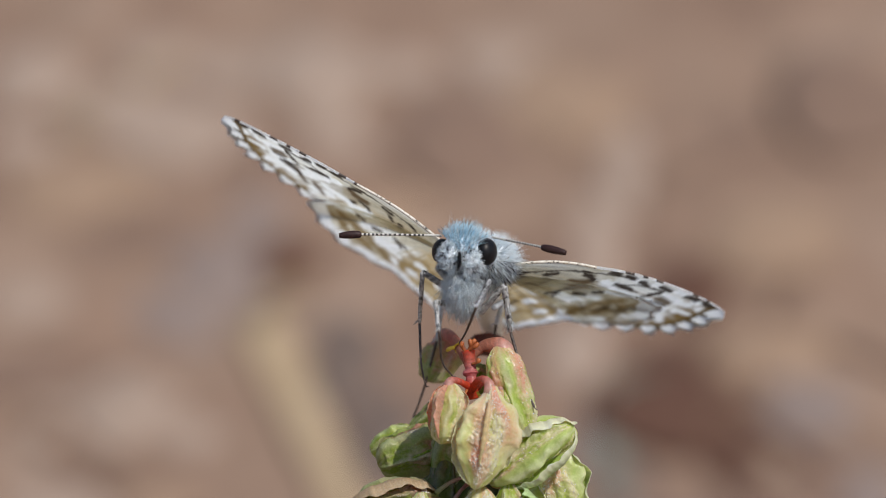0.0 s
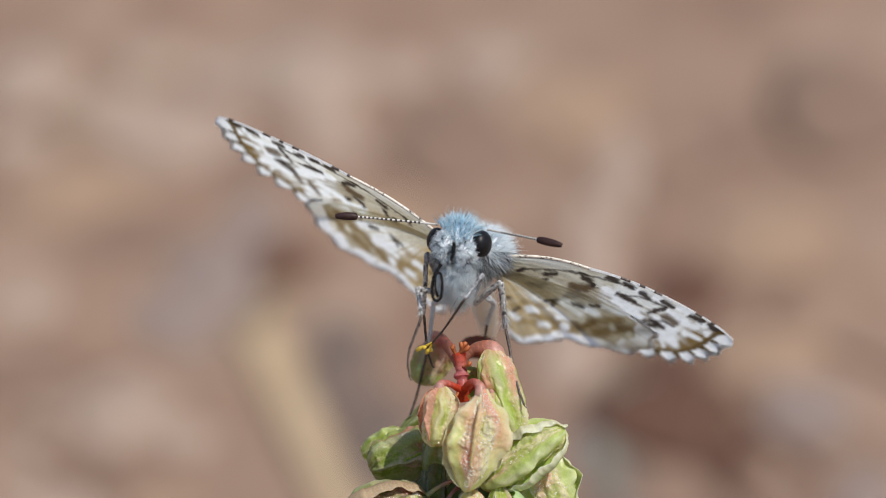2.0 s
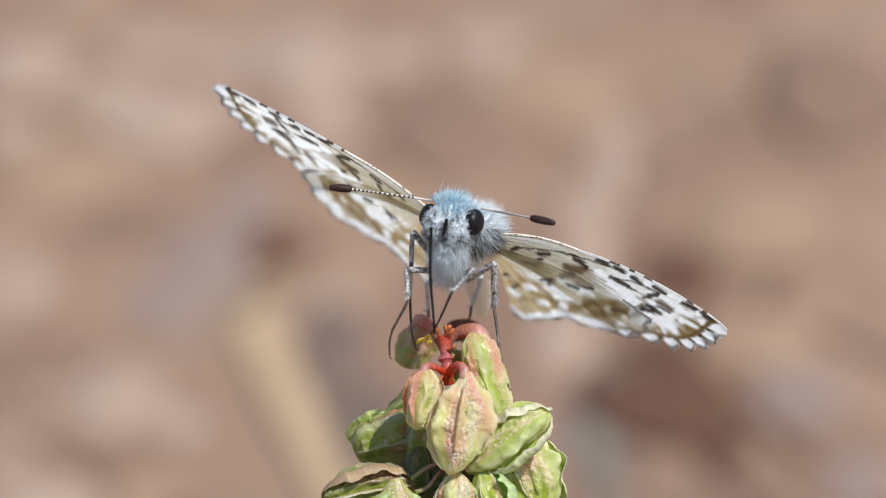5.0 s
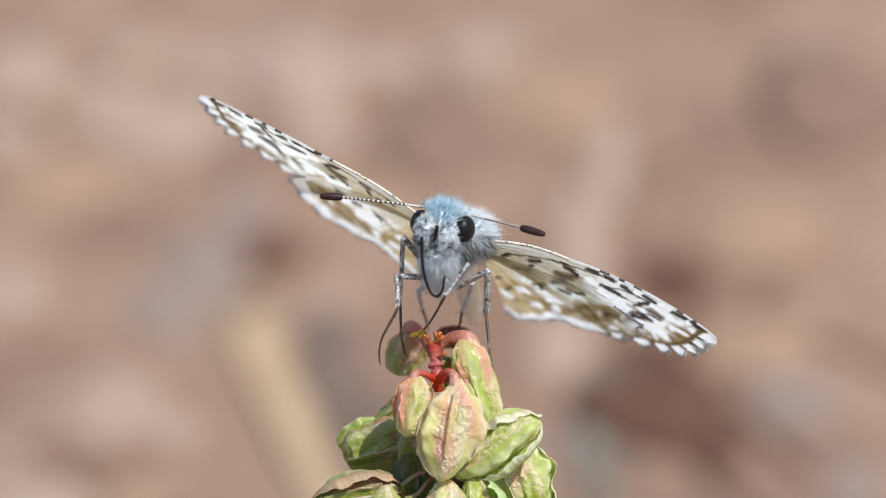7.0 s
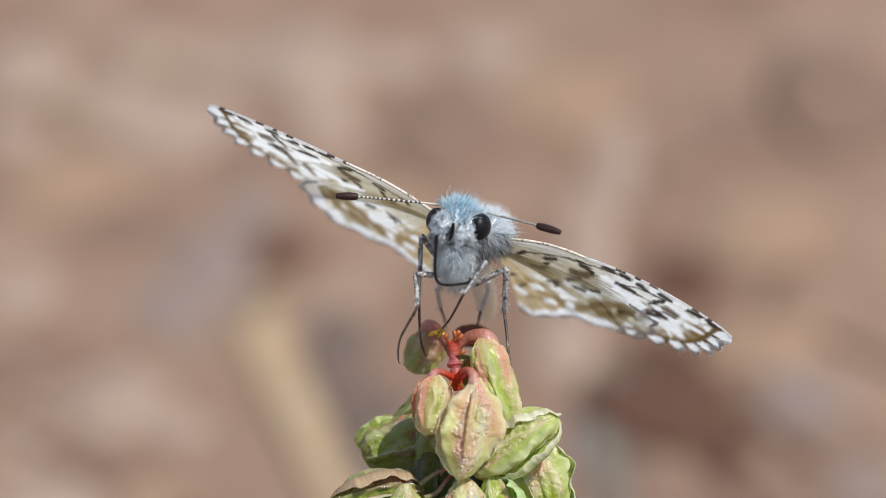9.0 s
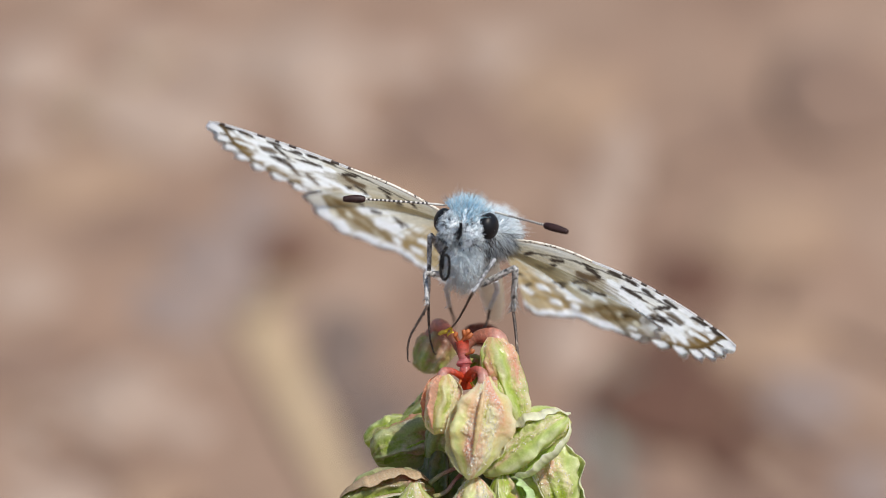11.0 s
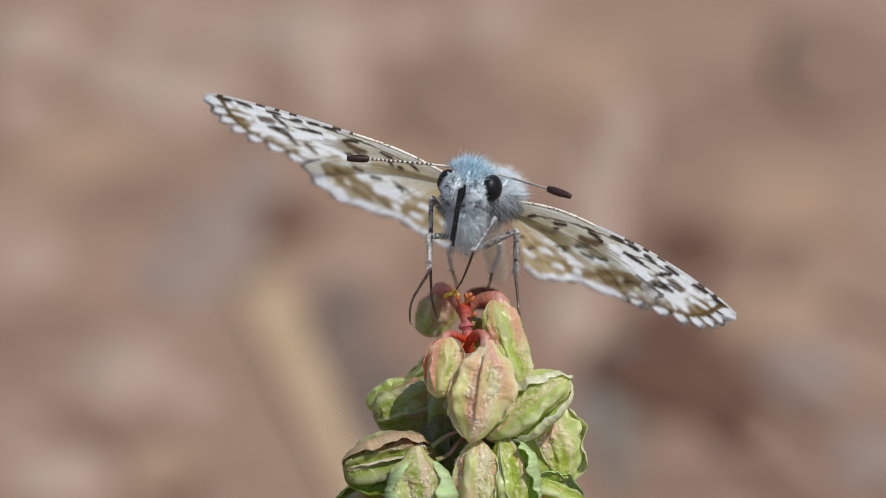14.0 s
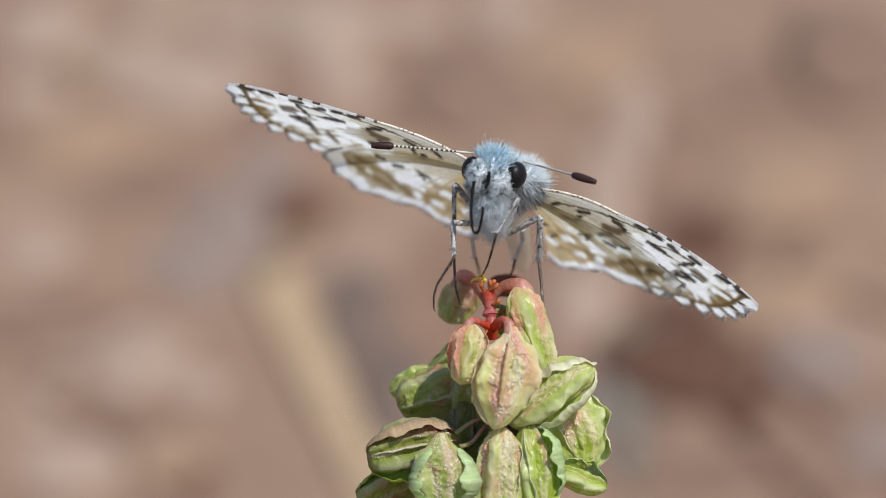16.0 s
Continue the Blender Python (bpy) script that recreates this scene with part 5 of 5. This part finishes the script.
def tongue_ways(line):
    """The way of each piece along the line; the rest curls."""
    pts = curve([Vector((p[0], 0, -p[1])) for p in line], 12)
    cum = [0.0]
    for a, b in zip(pts, pts[1:]):
        cum.append(cum[-1] + (b - a).length)
    ways = []
    for i in range(TONGUE_PIECES):
        s0, s1 = i * TONGUE_STEP, (i + 1) * TONGUE_STEP
        if s1 <= cum[-1]:
            p = [Vector([np.interp(s, cum, [q[k] for q in pts]) for k in range(3)]) for s in (s0, s1)]
            w = (p[1] - p[0]).normalized()
            ways.append((w + Vector((0, -0.04, 0))).normalized())
        else:
            w = ways[-1] if ways else Vector((0, 0, -1))
            ways.append((w * 0.75 + Vector((0, 0.8, 0.12))).normalized())
    return ways


def motions():
    """All that moves besides the camera: the butterfly's sway, head, wings, legs and proboscis."""
    at = spot(*REST)
    walk(butterfly, [(t, Matrix.Translation(at + RIGHT * (a * U) - UP * (b * U)) @ VIEW.to_4x4()) for t, a, b, lean in BODY_POSES])
    walk(head, [(t, Matrix.Translation(HEAD_AT) @ Matrix.Rotation(radians(lean), 4, "Y")) for t, a, b, lean in BODY_POSES])
    # antennae swing a little about their roots: seconds and degrees
    for ob, root, swing in ((antenna_l, on_head(838, 272, -10), ((0, 3), (1.5, 3.6), (3.5, 4), (6, 2), (7, 1), (11, 0), (16, 0))),
                            (antenna_r, on_head(926, 286, -6), ((0, 4), (1, 4), (2, 0), (2.5, -4), (3.5, -7), (6, -1.5), (8, -1), (11, 1), (14.5, 2), (16, 1)))):
        walk(ob, [(t, Matrix.Translation(root) @ Matrix.Rotation(radians(a), 4, "Y") @ Matrix.Translation(-root)) for t, a in swing])
    for side, col in (("L", 1), ("R", 4)):
        for n, ob in enumerate(WINGS[side]):
            rows = []
            for row in WING_POSES:
                pull = max(0.0, 1 - row[0] / 3) if side == "R" else 0.0  # the right wings start raised and drawn back
                rows.append((row[0], wing_pose(side, row[col] + (3.0, 2.0)[n] * pull, row[col + 1] + (12, 3)[n] * pull + (0, 8.0 if side == "L" else -9.5)[n], row[col + 2] + ((2.6, -1.0) if side == "L" else (-2.4, -0.6))[n])))
            walk(ob, rows)
    # Legs: the hip rides on the body, the other joints follow the given lines, each piece at its own length.
    for leg, links in zip(LEGS, LEG_LINKS):
        times = sorted({p[0] for p in leg["poses"]} | {p[0] for p in BODY_POSES})
        key = [p[0] for p in leg["poses"]]
        tracks = [[] for _ in links]
        for t in times:
            dx, dy = drift(t)
            joint = on_body(*leg["hip"])
            for n, ob in enumerate(links):
                h = float(np.interp(t, key, [p[2 + n][0] for p in leg["poses"]])) - dx
                v = float(np.interp(t, key, [p[2 + n][1] for p in leg["poses"]])) - dy
                goal = on_body(h, v, 0)
                flat = Vector((goal.x - joint.x, 0, goal.z - joint.z))
                size = leg["long"][n] * U
                if flat.length > size * 0.999:
                    way = flat.normalized()
                else:
                    way = (flat + Vector((0, leg["lean"][n] * math.sqrt(size * size - flat.length_squared), 0))).normalized()
                tracks[n].append((t, Matrix.Translation(joint) @ Vector((0, 0, -1)).rotation_difference(way).to_matrix().to_4x4()))
                joint = joint + way * size
        for ob, rows in zip(links, tracks):
            walk(ob, rows)
    # Proboscis: ten steps a second, each piece turning the short way.
    keyed = [(t, line[0], tongue_ways(line)) for t, line in TONGUE_POSES]
    turns = [Vector((0, 0, -1)).rotation_difference(w) for w in keyed[0][2]]
    last = list(keyed[0][2])
    rows = [[] for _ in TONGUE_LINKS]
    for step in range(161):
        t = step / 10
        k = max(i for i in range(len(keyed)) if keyed[i][0] <= t + 1e-6)
        m = min(k + 1, len(keyed) - 1)
        f = 0.0 if m == k else (t - keyed[k][0]) / (keyed[m][0] - keyed[k][0])
        dx, dy = drift(t)
        a, b = keyed[k][1], keyed[m][1]
        joint = on_body(a[0] + (b[0] - a[0]) * f, a[1] + (b[1] - a[1]) * f, float(np.interp(t, [1.7, 1.8, 3.7, 5.8, 8.7, 13.3, 13.8, 15.2, 15.5], [-40, -94, -94, -88, -88, -90, -96, -96, -90])))
        for i in range(TONGUE_PIECES):
            wa, wb = keyed[k][2][i], keyed[m][2][i]
            way = wa.slerp(wb, f, wa) if wa.dot(wb) > -0.98 else (wa * (1 - f) + wb * f + Vector((0, -0.6 * f * (1 - f), 0))).normalized()
            turns[i] = last[i].rotation_difference(way) @ turns[i]
            last[i] = way
            rows[i].append((t, Matrix.Translation(joint) @ turns[i].to_matrix().to_4x4()))
            joint = joint + way * (TONGUE_STEP * U)
    for ob, r in zip(TONGUE_LINKS, rows):
        walk(ob, r)


motions()
